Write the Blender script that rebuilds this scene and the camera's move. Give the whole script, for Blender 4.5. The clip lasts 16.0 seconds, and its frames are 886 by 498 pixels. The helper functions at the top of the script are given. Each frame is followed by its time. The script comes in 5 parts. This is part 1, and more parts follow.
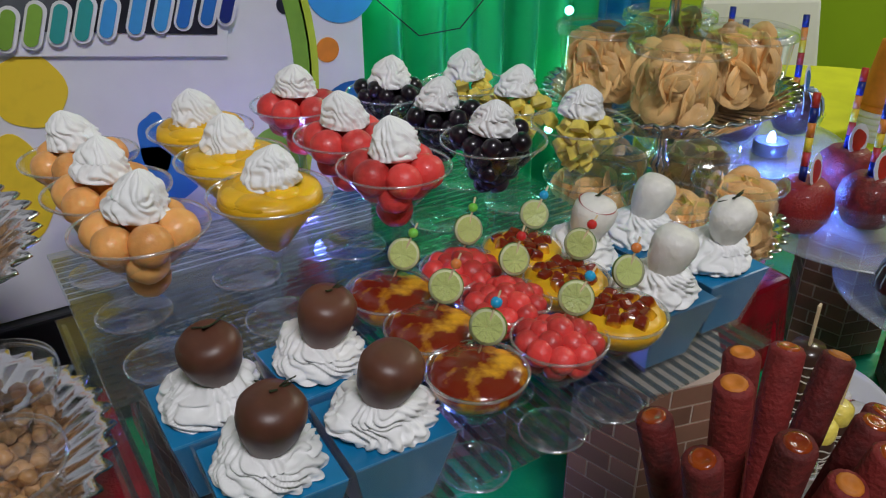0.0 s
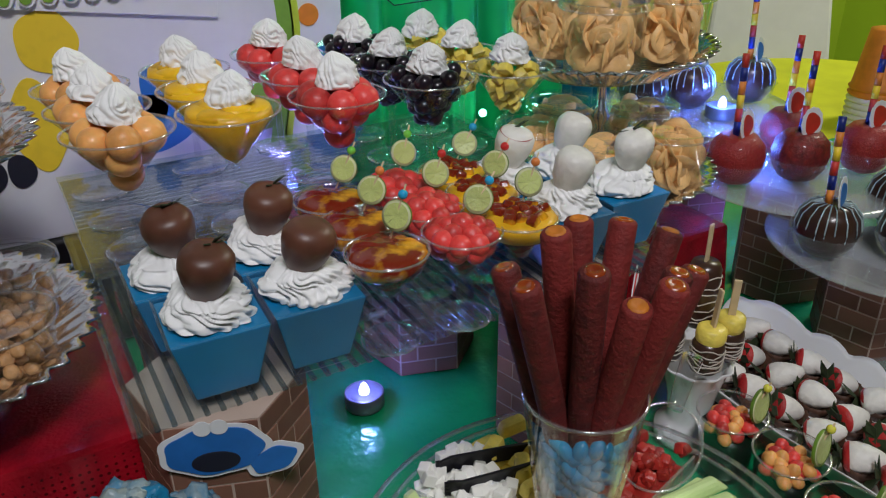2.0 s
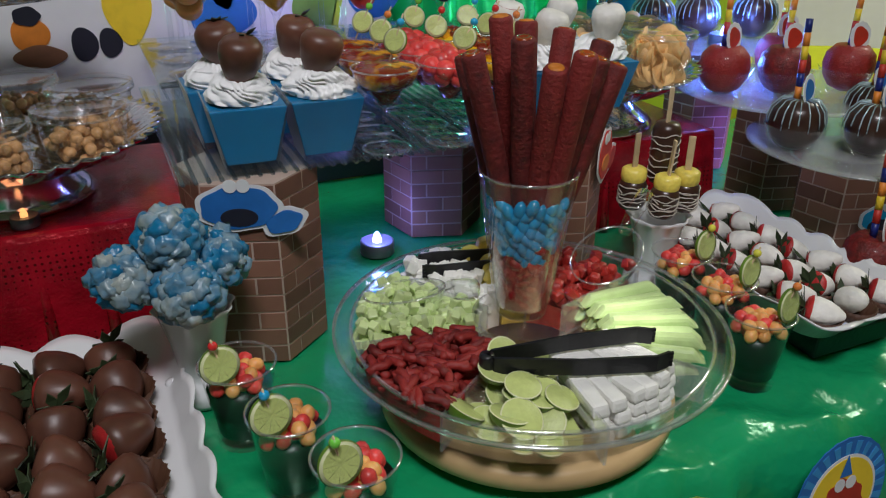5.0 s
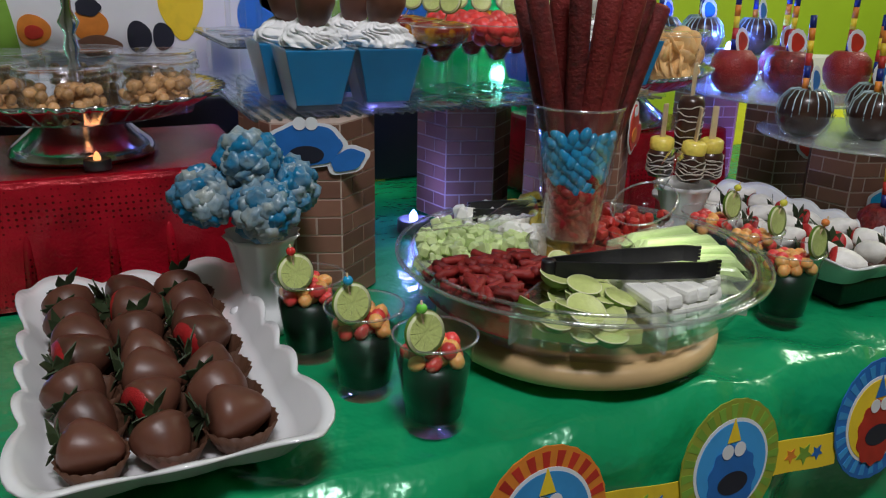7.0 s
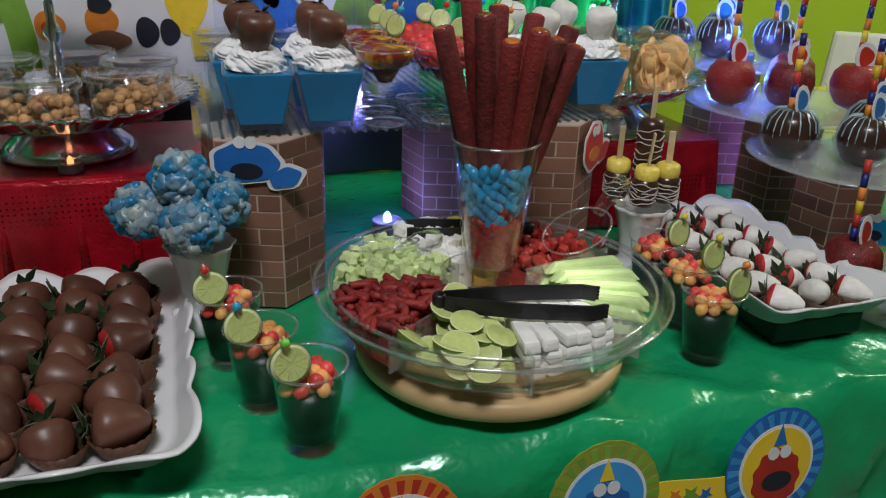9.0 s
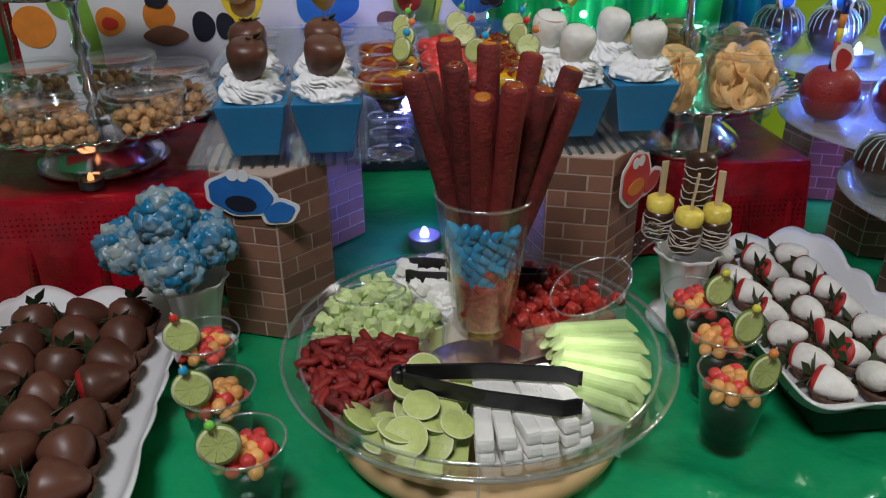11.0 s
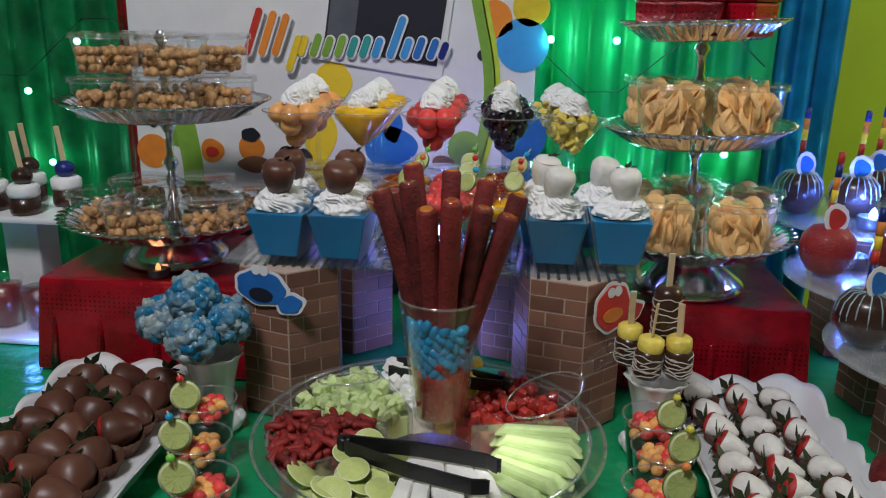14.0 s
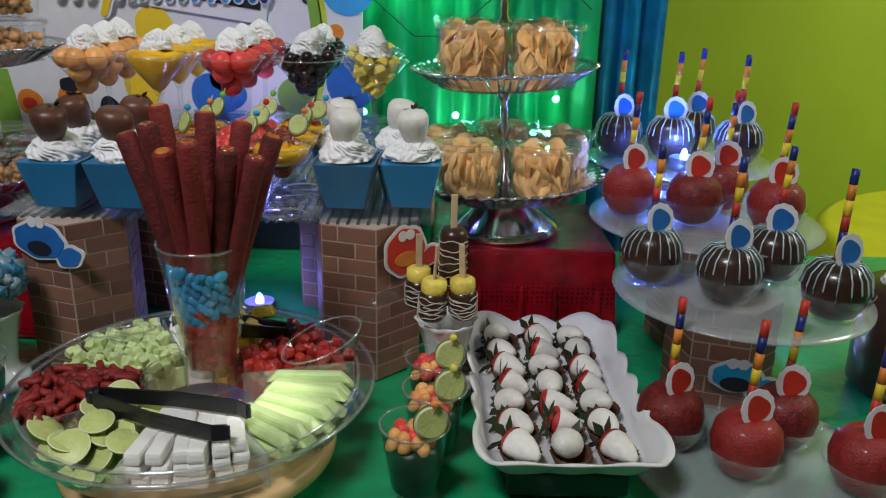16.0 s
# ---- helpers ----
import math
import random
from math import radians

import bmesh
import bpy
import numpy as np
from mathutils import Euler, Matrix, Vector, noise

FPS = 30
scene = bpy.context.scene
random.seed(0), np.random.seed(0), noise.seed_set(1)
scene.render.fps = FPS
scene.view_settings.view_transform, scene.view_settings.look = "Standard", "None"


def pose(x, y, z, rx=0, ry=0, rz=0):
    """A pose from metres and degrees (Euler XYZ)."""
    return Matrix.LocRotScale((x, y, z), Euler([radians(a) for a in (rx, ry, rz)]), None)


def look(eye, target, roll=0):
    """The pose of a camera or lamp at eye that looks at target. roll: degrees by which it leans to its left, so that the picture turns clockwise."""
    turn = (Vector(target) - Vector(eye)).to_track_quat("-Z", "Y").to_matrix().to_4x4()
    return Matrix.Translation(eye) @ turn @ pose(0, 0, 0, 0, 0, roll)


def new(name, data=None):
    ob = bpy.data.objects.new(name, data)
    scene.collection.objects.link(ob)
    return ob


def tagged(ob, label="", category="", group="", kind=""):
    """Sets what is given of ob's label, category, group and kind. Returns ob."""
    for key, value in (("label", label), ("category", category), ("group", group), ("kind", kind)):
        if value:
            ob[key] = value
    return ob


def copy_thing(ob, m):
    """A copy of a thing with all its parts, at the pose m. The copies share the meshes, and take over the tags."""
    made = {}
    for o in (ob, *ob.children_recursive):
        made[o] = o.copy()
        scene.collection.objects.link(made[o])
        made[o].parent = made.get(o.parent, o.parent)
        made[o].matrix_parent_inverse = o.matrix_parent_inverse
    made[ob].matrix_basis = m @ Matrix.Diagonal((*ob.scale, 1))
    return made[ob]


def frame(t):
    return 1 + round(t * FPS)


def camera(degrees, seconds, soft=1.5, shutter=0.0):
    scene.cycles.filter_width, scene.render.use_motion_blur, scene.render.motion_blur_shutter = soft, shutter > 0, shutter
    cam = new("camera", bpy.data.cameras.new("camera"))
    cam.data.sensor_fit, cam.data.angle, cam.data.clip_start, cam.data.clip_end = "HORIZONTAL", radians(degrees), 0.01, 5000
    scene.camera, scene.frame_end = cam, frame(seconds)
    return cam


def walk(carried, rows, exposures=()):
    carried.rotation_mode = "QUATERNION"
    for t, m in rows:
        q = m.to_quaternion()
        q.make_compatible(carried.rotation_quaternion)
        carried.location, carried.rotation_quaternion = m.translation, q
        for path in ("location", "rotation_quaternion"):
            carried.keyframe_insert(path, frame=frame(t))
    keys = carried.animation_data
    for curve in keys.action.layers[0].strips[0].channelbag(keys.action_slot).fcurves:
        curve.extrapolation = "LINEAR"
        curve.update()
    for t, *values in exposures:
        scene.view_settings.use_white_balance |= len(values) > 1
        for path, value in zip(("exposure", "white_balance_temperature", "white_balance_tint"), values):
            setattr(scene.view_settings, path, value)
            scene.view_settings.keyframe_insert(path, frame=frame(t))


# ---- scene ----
cam = camera(58.3, 16.0, soft=1.15)
PATH = [
    (0, (0.076, -0.039, 1.303), (1.039, 1.443, 0.365), -0.1),
    (0.5, (0.071, -0.059, 1.308), (1.039, 1.44, 0.405), -0.2),
    (1, (0.065, -0.073, 1.298), (1.036, 1.419, 0.386), -0.4),
    (1.5, (0.074, -0.118, 1.287), (1.002, 1.381, 0.343), -0.9),
    (2, (0.084, -0.177, 1.283), (0.965, 1.367, 0.367), -0.7),
    (2.5, (0.08, -0.223, 1.26), (0.907, 1.349, 0.341), -0.6),
    (3, (0.082, -0.252, 1.239), (0.891, 1.336, 0.33), -0.7),
    (3.5, (0.083, -0.272, 1.224), (0.832, 1.326, 0.285), -0.8),
    (4, (0.088, -0.303, 1.22), (0.814, 1.298, 0.265), -0.8),
    (4.2, (0.09, -0.315, 1.22), (0.807, 1.296, 0.276), -0.8),
    (6.3, (-0.019, -0.427, 1.117), (0.786, 1.257, 0.399), 1.6),
    (6.5, (-0.023, -0.426, 1.11), (0.782, 1.269, 0.417), 1.3),
    (7, (-0.031, -0.424, 1.091), (0.783, 1.278, 0.427), 1.3),
    (7.5, (-0.031, -0.422, 1.093), (0.785, 1.273, 0.415), 1.4),
    (8, (-0.028, -0.433, 1.107), (0.781, 1.256, 0.405), 1.2),
    (8.5, (0.008, -0.454, 1.139), (0.79, 1.238, 0.414), 1.4),
    (9, (0.106, -0.485, 1.163), (0.678, 1.264, 0.378), 1.9),
    (9.2, (0.145, -0.5, 1.169), (0.626, 1.281, 0.397), 0.3),
    (11.3, (0.31, -0.416, 1.231), (0.376, 1.347, 0.289), 0.6),
    (11.5, (0.356, -0.431, 1.233), (0.312, 1.357, 0.339), 1.5),
    (12, (0.416, -0.484, 1.248), (0.285, 1.362, 0.49), 0.6),
    (12.5, (0.414, -0.512, 1.231), (0.249, 1.367, 0.566), 0.5),
    (13, (0.399, -0.524, 1.212), (0.231, 1.377, 0.614), 0.6),
    (13.5, (0.396, -0.523, 1.216), (0.229, 1.38, 0.626), 0.8),
    (14, (0.398, -0.527, 1.222), (0.239, 1.384, 0.652), 1.2),
    (14.5, (0.398, -0.551, 1.228), (0.313, 1.359, 0.642), 0.5),
    (15, (0.414, -0.584, 1.225), (0.426, 1.306, 0.569), -0.4),
    (15.5, (0.452, -0.576, 1.222), (0.533, 1.305, 0.545), -0.7),
    (16, (0.543, -0.513, 1.209), (0.551, 1.372, 0.542), 1.3),
]
walk(cam, [(t, look(e, g, r)) for t, e, g, r in PATH],
     exposures=[(0.0, -0.32), (2.0, -0.26), (4.0, -0.24), (6.5, -0.08), (9.0, -0.13), (12.0, -0.25), (16.0, -0.18)])

# ---- light ----
rng = random.Random(7)
world = bpy.data.worlds.new("room_air")
scene.world = world
world.use_nodes = True
world.node_tree.nodes["Background"].inputs[0].default_value = (0.62, 0.72, 0.9, 1)
world.node_tree.nodes["Background"].inputs[1].default_value = 0.003


def lamp(name, kind, m, power, color, size=0.1, angle=40.0, blend=0.4):
    data = bpy.data.lights.new(name, kind)
    data.energy, data.color = power, color
    if kind == "AREA":
        data.shape, data.size, data.size_y = "RECTANGLE", size, size * 0.6
    elif kind == "SPOT":
        data.spot_size, data.spot_blend, data.shadow_soft_size = radians(angle), blend, size
    else:
        data.shadow_soft_size = size
    ob = new(name, data)
    ob.matrix_world = m
    return ob


TZ = 0.80   # table top
lamp("ceiling_lamp", "AREA", look((0.0, -0.75, 2.45), (0.35, 0.35, 0.8)), 21, (0.96, 0.95, 1.0), 0.45)
# unseen area light, added to brighten the lime walls
lamp("added_wall_fill", "AREA", look((2.6, 0.6, 2.5), (2.2, 1.6, 0.5)), 30, (1.0, 0.97, 0.85), 0.8)
lamp("party_spot", "SPOT", look((0.75, -0.40, 2.3), (0.405, 0.055, 0.88)), 130, (1.0, 0.98, 0.92), 0.015, 3.8, 0.9)


# ---- materials ----
def mat(name, color, rough=0.5, metal=0.0, var=0.12, scale=60.0, bump=0.15, bscale=None, coat=0.0, sub=0.0, color2=None, spec=0.5, emit=0.0, bdist=0.002):
    m = bpy.data.materials.new(name)
    m.use_nodes = True
    nt = m.node_tree
    b = nt.nodes["Principled BSDF"]
    tc = nt.nodes.new("ShaderNodeTexCoord")
    n = nt.nodes.new("ShaderNodeTexNoise")
    n.inputs["Scale"].default_value, n.inputs["Detail"].default_value = scale, 6
    nt.links.new(tc.outputs["Object"], n.inputs["Vector"])
    info = nt.nodes.new("ShaderNodeObjectInfo")
    add = nt.nodes.new("ShaderNodeMath")
    add.operation = "MULTIPLY_ADD"
    add.inputs[1].default_value = 0.5
    nt.links.new(info.outputs["Random"], add.inputs[0])
    sc = nt.nodes.new("ShaderNodeMath")
    sc.operation = "MULTIPLY"
    sc.inputs[1].default_value = 0.85
    nt.links.new(n.outputs["Fac"], sc.inputs[0])
    nt.links.new(sc.outputs[0], add.inputs[2])
    r = nt.nodes.new("ShaderNodeValToRGB")
    c = Vector(color)
    c2 = Vector(color2) if color2 else c * (1 - 2.2 * var)
    r.color_ramp.elements[0].position, r.color_ramp.elements[1].position = 0.3, 0.85
    r.color_ramp.elements[0].color = (*[max(0, v) for v in c2], 1)
    r.color_ramp.elements[1].color = (*[min(1, v * (1 + (0 if color2 else var))) for v in c], 1)
    nt.links.new(add.outputs[0], r.inputs[0])
    nt.links.new(r.outputs[0], b.inputs["Base Color"])
    b.inputs["Roughness"].default_value, b.inputs["Metallic"].default_value = rough, metal
    b.inputs["Specular IOR Level"].default_value = spec
    b.inputs["Coat Weight"].default_value, b.inputs["Coat Roughness"].default_value = coat, 0.08
    if sub:
        b.inputs["Subsurface Weight"].default_value, b.inputs["Subsurface Radius"].default_value = sub, (0.006, 0.003, 0.002)
        b.inputs["Subsurface Scale"].default_value = 1.0
    if emit:
        b.inputs["Emission Color"].default_value, b.inputs["Emission Strength"].default_value = (*color, 1), emit
    if bump:
        n2 = nt.nodes.new("ShaderNodeTexNoise")
        n2.inputs["Scale"].default_value, n2.inputs["Detail"].default_value = bscale or scale * 4, 4
        nt.links.new(tc.outputs["Object"], n2.inputs["Vector"])
        bp = nt.nodes.new("ShaderNodeBump")
        bp.inputs["Strength"].default_value, bp.inputs["Distance"].default_value = bump, bdist
        nt.links.new(n2.outputs["Fac"], bp.inputs["Height"])
        nt.links.new(bp.outputs[0], b.inputs["Normal"])
    return m


def clear(name, tint=(0.96, 0.97, 0.98), gloss=0.05, rough=0.06, haze=0.0, ripple=0.0):
    """Thin clear plastic: light passes, edges and flanks gleam."""
    m = bpy.data.materials.new(name)
    m.use_nodes = True
    nt = m.node_tree
    nt.nodes.remove(nt.nodes["Principled BSDF"])
    out = nt.nodes["Material Output"]
    tr, gl, df = (nt.nodes.new("ShaderNodeBsdf" + k) for k in ("Transparent", "Glossy", "Diffuse"))
    tr.inputs[0].default_value = (*tint, 1)
    gl.inputs[0].default_value, gl.inputs[1].default_value = (1, 1, 1, 1), rough
    df.inputs[0].default_value = (0.8, 0.82, 0.84, 1)
    lw = nt.nodes.new("ShaderNodeLayerWeight")
    lw.inputs[0].default_value = 0.5
    ma = nt.nodes.new("ShaderNodeMath")
    ma.operation, ma.inputs[1].default_value, ma.inputs[2].default_value = "MULTIPLY_ADD", 0.75, gloss
    ma.use_clamp = True
    pw = nt.nodes.new("ShaderNodeMath")
    pw.operation, pw.inputs[1].default_value = "POWER", 4.0
    nt.links.new(lw.outputs["Facing"], pw.inputs[0])
    nt.links.new(pw.outputs[0], ma.inputs[0])
    m1, m2 = nt.nodes.new("ShaderNodeMixShader"), nt.nodes.new("ShaderNodeMixShader")
    m1.inputs[0].default_value = haze
    nt.links.new(tr.outputs[0], m1.inputs[1])
    nt.links.new(df.outputs[0], m1.inputs[2])
    nt.links.new(ma.outputs[0], m2.inputs[0])
    nt.links.new(m1.outputs[0], m2.inputs[1])
    nt.links.new(gl.outputs[0], m2.inputs[2])
    nt.links.new(m2.outputs[0], out.inputs[0])
    if ripple:
        tc, n, bp = nt.nodes.new("ShaderNodeTexCoord"), nt.nodes.new("ShaderNodeTexNoise"), nt.nodes.new("ShaderNodeBump")
        n.inputs["Scale"].default_value = 60
        bp.inputs["Strength"].default_value, bp.inputs["Distance"].default_value = ripple, 0.002
        nt.links.new(tc.outputs["Object"], n.inputs["Vector"])
        nt.links.new(n.outputs["Fac"], bp.inputs["Height"])
        nt.links.new(bp.outputs[0], gl.inputs["Normal"])
    return m


CLEAR = clear("clear_plastic", gloss=0.03, haze=0.006, ripple=0.15)
ACRYLIC = clear("acrylic_sheet", (0.86, 0.93, 0.93), 0.045, 0.08, 0.015, 0.2)
CUPWALL = clear("cup_wall_plastic", gloss=0.012, rough=0.4, haze=0.004)
RIM = clear("clear_rim", gloss=0.22, rough=0.1, haze=0.10)
RIB = clear("acrylic_rib", (0.42, 0.48, 0.5), 0.12, 0.12, 0.03, 0.2)
FROST = clear("frosted_glass", (0.9, 0.95, 0.97), 0.08, 0.2, 0.26)
CREAM = mat("whipped_cream", (0.93, 0.93, 0.93), 0.6, var=0.03, scale=90, bump=0.12, sub=0.0)
CHOC = mat("milk_chocolate", (0.12, 0.045, 0.028), 0.4, var=0.2, scale=70, bump=0.1, bscale=120)
DARKCHOC = mat("dark_chocolate", (0.045, 0.02, 0.014), 0.28, var=0.2, scale=80, bump=0.1, coat=0.3)
WHITECHOC = mat("white_chocolate", (0.86, 0.83, 0.78), 0.45, var=0.06, scale=140, bump=0.5, bscale=170)
STRAW = mat("strawberry_skin", (0.55, 0.03, 0.03), 0.35, var=0.2, scale=300, bump=0.3, color2=(0.34, 0.012, 0.016))
LEAF = mat("strawberry_leaf", (0.03, 0.048, 0.018), 0.6, var=0.3)
GEL = mat("blue_gelatin", (0.003, 0.19, 0.42), 0.35, var=0.16, scale=26, bump=0.08, coat=0.25)
CANTAL = mat("cantaloupe", (0.93, 0.42, 0.13), 0.42, var=0.14, scale=90, bump=0.3, bscale=240, coat=0.12, sub=0.3)
MANGO = mat("mango_flesh", (0.95, 0.50, 0.012), 0.4, var=0.14, scale=70, bump=0.3, bscale=150, coat=0.12, sub=0.2)
MELON = mat("watermelon", (0.72, 0.06, 0.055), 0.42, var=0.25, scale=90, bump=0.35, bscale=260, coat=0.12, sub=0.25)
BLACK = mat("dark_grape", (0.012, 0.007, 0.014), 0.28, var=0.3, bump=0.05, coat=0.3)
PINE = mat("pineapple_flesh", (0.86, 0.68, 0.12), 0.38, var=0.15, scale=120, bump=0.4, bscale=260, coat=0.2)
SAUCEPOOL = mat("chamoy_pool", (0.36, 0.06, 0.008), 0.2, scale=90, bump=0.3, bscale=300, coat=0.6, color2=(0.15, 0.012, 0.005))
SAUCE = mat("chamoy_sauce", (0.17, 0.012, 0.008), 0.2, var=0.3, scale=120, bump=0.3, bscale=300, coat=0.6)
BRULEE = mat("sauced_mango", (0.93, 0.46, 0.02), 0.22, scale=34, bump=0.35, bscale=160, coat=0.6, color2=(0.2, 0.018, 0.006))
BRULEE.node_tree.nodes["Color Ramp"].color_ramp.elements[0].position = 0.50
BRULEE.node_tree.nodes["Color Ramp"].color_ramp.elements[1].position = 0.63
BRULEE.node_tree.links.new(BRULEE.node_tree.nodes["Noise Texture"].outputs["Fac"], BRULEE.node_tree.nodes["Color Ramp"].inputs[0])
LIME = mat("lime_flesh", (0.56, 0.64, 0.22), 0.35, var=0.08, scale=200, bump=0.25, bscale=500)
RIND = mat("lime_rind", (0.13, 0.24, 0.025), 0.4, var=0.2)
PITH = mat("lime_pith", (0.74, 0.76, 0.45), 0.5, var=0.06)
WOODSTICK = mat("wooden_stick", (0.66, 0.5, 0.3), 0.6, var=0.12, scale=80)
SILVER = mat("silver_plastic", (0.72, 0.72, 0.74), 0.14, 1.0, var=0.05, scale=30, bump=0.05)
CHINA = mat("white_china", (0.82, 0.82, 0.83), 0.16, var=0.03, scale=20, bump=0.02, coat=0.4)
WHITE = mat("white_card", (0.8, 0.8, 0.82), 0.55, var=0.03, scale=30, bump=0.03)
SEQUIN = mat("red_sequin_cloth", (0.46, 0.006, 0.02), 0.23, 0.3, var=0.35, scale=30, bump=0.6, bscale=330, coat=0.3)
nt_ = SEQUIN.node_tree
vo, dr, mx = nt_.nodes.new("ShaderNodeTexVoronoi"), nt_.nodes.new("ShaderNodeValToRGB"), nt_.nodes.new("ShaderNodeMixRGB")
vo.inputs["Scale"].default_value, vo.inputs["Randomness"].default_value = 170, 0.15
dr.color_ramp.elements[0].position, dr.color_ramp.elements[1].position = 0.16, 0.26
dr.color_ramp.elements[0].color, dr.color_ramp.elements[1].color = (0.25, 0.2, 0.2, 1), (1, 1, 1, 1)
mx.blend_type, mx.inputs[0].default_value = "MULTIPLY", 1.0
nt_.links.new(nt_.nodes["Texture Coordinate"].outputs["Object"], vo.inputs["Vector"])
nt_.links.new(vo.outputs["Distance"], dr.inputs[0])
nt_.links.new(nt_.nodes["Color Ramp"].outputs[0], mx.inputs[1])
nt_.links.new(dr.outputs[0], mx.inputs[2])
nt_.links.new(mx.outputs[0], nt_.nodes["Principled BSDF"].inputs["Base Color"])
SATIN = mat("green_satin", (0.010, 0.42, 0.16), 0.24, 0.12, var=0.15, scale=9, bump=0.45, bscale=16, spec=0.9, bdist=0.02)
DRAPE = mat("green_sheer_drape", (0.006, 0.3, 0.1), 0.38, 0.1, var=0.3, scale=22, bump=0.4, bscale=60)
BLUEDRAPE = mat("blue_sheer_drape", (0.01, 0.28, 0.5), 0.35, 0.1, var=0.25, scale=22, bump=0.4, bscale=60)
LIMEWALL = mat("lime_green_wall", (0.42, 0.6, 0.03), 0.7, var=0.06, scale=3, bump=0.1, bscale=80)
PALEWALL = mat("pale_wall", (0.42, 0.42, 0.40), 0.75, var=0.05, scale=3, bump=0.1, bscale=80)
FLOOR = mat("tile_floor", (0.3, 0.28, 0.26), 0.4, var=0.1, scale=4)
BRICK = mat("printed_brick", (0.27, 0.125, 0.085), 0.55, var=0.2, scale=24, bump=0.1)
MORTAR = mat("printed_mortar", (0.55, 0.42, 0.35), 0.6, var=0.08, scale=30)
NUT = mat("caramel_peanut", (0.5, 0.27, 0.11), 0.45, var=0.25, scale=160, bump=0.4, bscale=240)
CHIP = mat("crisp", (0.90, 0.55, 0.22), 0.5, var=0.14, scale=60, bump=0.5, bscale=140)
BLKPLAS = mat("black_plastic", (0.012, 0.012, 0.014), 0.35, var=0.1)
ROLL = mat("tamarind_roll", (0.17, 0.014, 0.012), 0.75, var=0.3, scale=120, bump=0.6, bscale=360)
ROLLIN = mat("orange_filling", (0.55, 0.17, 0.015), 0.6, var=0.2)
BEANBLUE = mat("blue_bean", (0.01, 0.28, 0.52), 0.22, var=0.15, bump=0.02, coat=0.5)
BEANRED = mat("red_bean", (0.27, 0.007, 0.012), 0.4, var=0.25, bump=0.02, spec=0.3)
WOOD = mat("turntable_wood", (0.66, 0.45, 0.22), 0.42, var=0.14, scale=14, bump=0.1)
GREENAP = mat("diced_green_apple", (0.62, 0.74, 0.34), 0.35, var=0.15, scale=80, bump=0.15)
CUCUM = mat("cucumber_flesh", (0.56, 0.72, 0.32), 0.35, var=0.14, scale=60, bump=0.25, coat=0.2)
JICAMA = mat("jicama", (0.92, 0.91, 0.86), 0.45, var=0.04, scale=90, bump=0.2)
REDFRUIT = mat("red_fruit", (0.40, 0.028, 0.020), 0.4, var=0.25, scale=110, bump=0.35, bscale=240, coat=0.15)
GUMMY = mat("red_gummy", (0.25, 0.018, 0.014), 0.6, var=0.25, scale=150, bump=0.4, bscale=300)
POPBLUE = mat("blue_popcorn", (0.008, 0.17, 0.34), 0.3, scale=75, bump=0.4, bscale=220, color2=(0.42, 0.45, 0.4))
PAPERCUP = mat("brown_paper_cup", (0.085, 0.035, 0.018), 0.6, var=0.15)
DRINK = mat("dark_drink", (0.006, 0.012, 0.008), 0.3, var=0.2, bump=0, spec=0.2)
APPLERED = mat("candied_apple", (0.24, 0.014, 0.012), 0.5, var=0.35, scale=160, bump=0.7, bscale=420, coat=0.12)
SPRINKLE = mat("white_drizzle", (0.58, 0.52, 0.46), 0.4, var=0.05)
SILVERBLUE = mat("silver_blue_drizzle", (0.45, 0.58, 0.62), 0.25, 0.3, var=0.2, scale=200)
PBLUE = mat("paper_blue", (0.02, 0.16, 0.52), 0.5, var=0.1, scale=60, bump=0.02)
PDARK = mat("paper_dark", (0.015, 0.016, 0.03), 0.5, var=0.1, bump=0.02)
PRED = mat("paper_red", (0.55, 0.035, 0.02), 0.5, var=0.15, scale=60, bump=0.02)
PORANGE = mat("paper_orange", (0.8, 0.25, 0.03), 0.5, var=0.1, bump=0.02)
PYELLOW = mat("paper_yellow", (0.85, 0.6, 0.03), 0.5, var=0.1, bump=0.02)
PGREEN = mat("paper_green", (0.22, 0.42, 0.05), 0.5, var=0.1, bump=0.02)
PNAVY = mat("straw_navy", (0.012, 0.025, 0.2), 0.4, var=0.1, bump=0.02)
PSKY = mat("paper_sky_blue", (0.05, 0.33, 0.72), 0.5, var=0.08, scale=60, bump=0.02)
PTEAL = mat("paper_teal", (0.03, 0.36, 0.33), 0.5, var=0.08, scale=60, bump=0.02)
PBROWN = mat("paper_brown", (0.20, 0.09, 0.05), 0.5, var=0.15, scale=60, bump=0.02)
PLIME = mat("paper_lime", (0.5, 0.62, 0.05), 0.5, var=0.1, bump=0.02)
PMOSS = mat("paper_moss", (0.12, 0.15, 0.07), 0.55, var=0.25, scale=220, bump=0.02)
POLIVE = mat("paper_olive", (0.30, 0.36, 0.04), 0.5, var=0.1, scale=60, bump=0.02)
PGREY = mat("paper_grey", (0.10, 0.11, 0.13), 0.45, var=0.2, scale=30, bump=0.02)
YELLOWCLOTH = mat("yellow_cloth", (0.7, 0.72, 0.02), 0.7, var=0.08, scale=12)
BEADS = [mat("bead_" + n, c, 0.25, var=0.05, bump=0, coat=0.5) for n, c in
         (("blue", (0.02, 0.4, 0.75)), ("red", (0.7, 0.03, 0.03)), ("green", (0.2, 0.7, 0.08)), ("orange", (0.85, 0.25, 0.06)), ("yellow", (0.8, 0.75, 0.08)))]


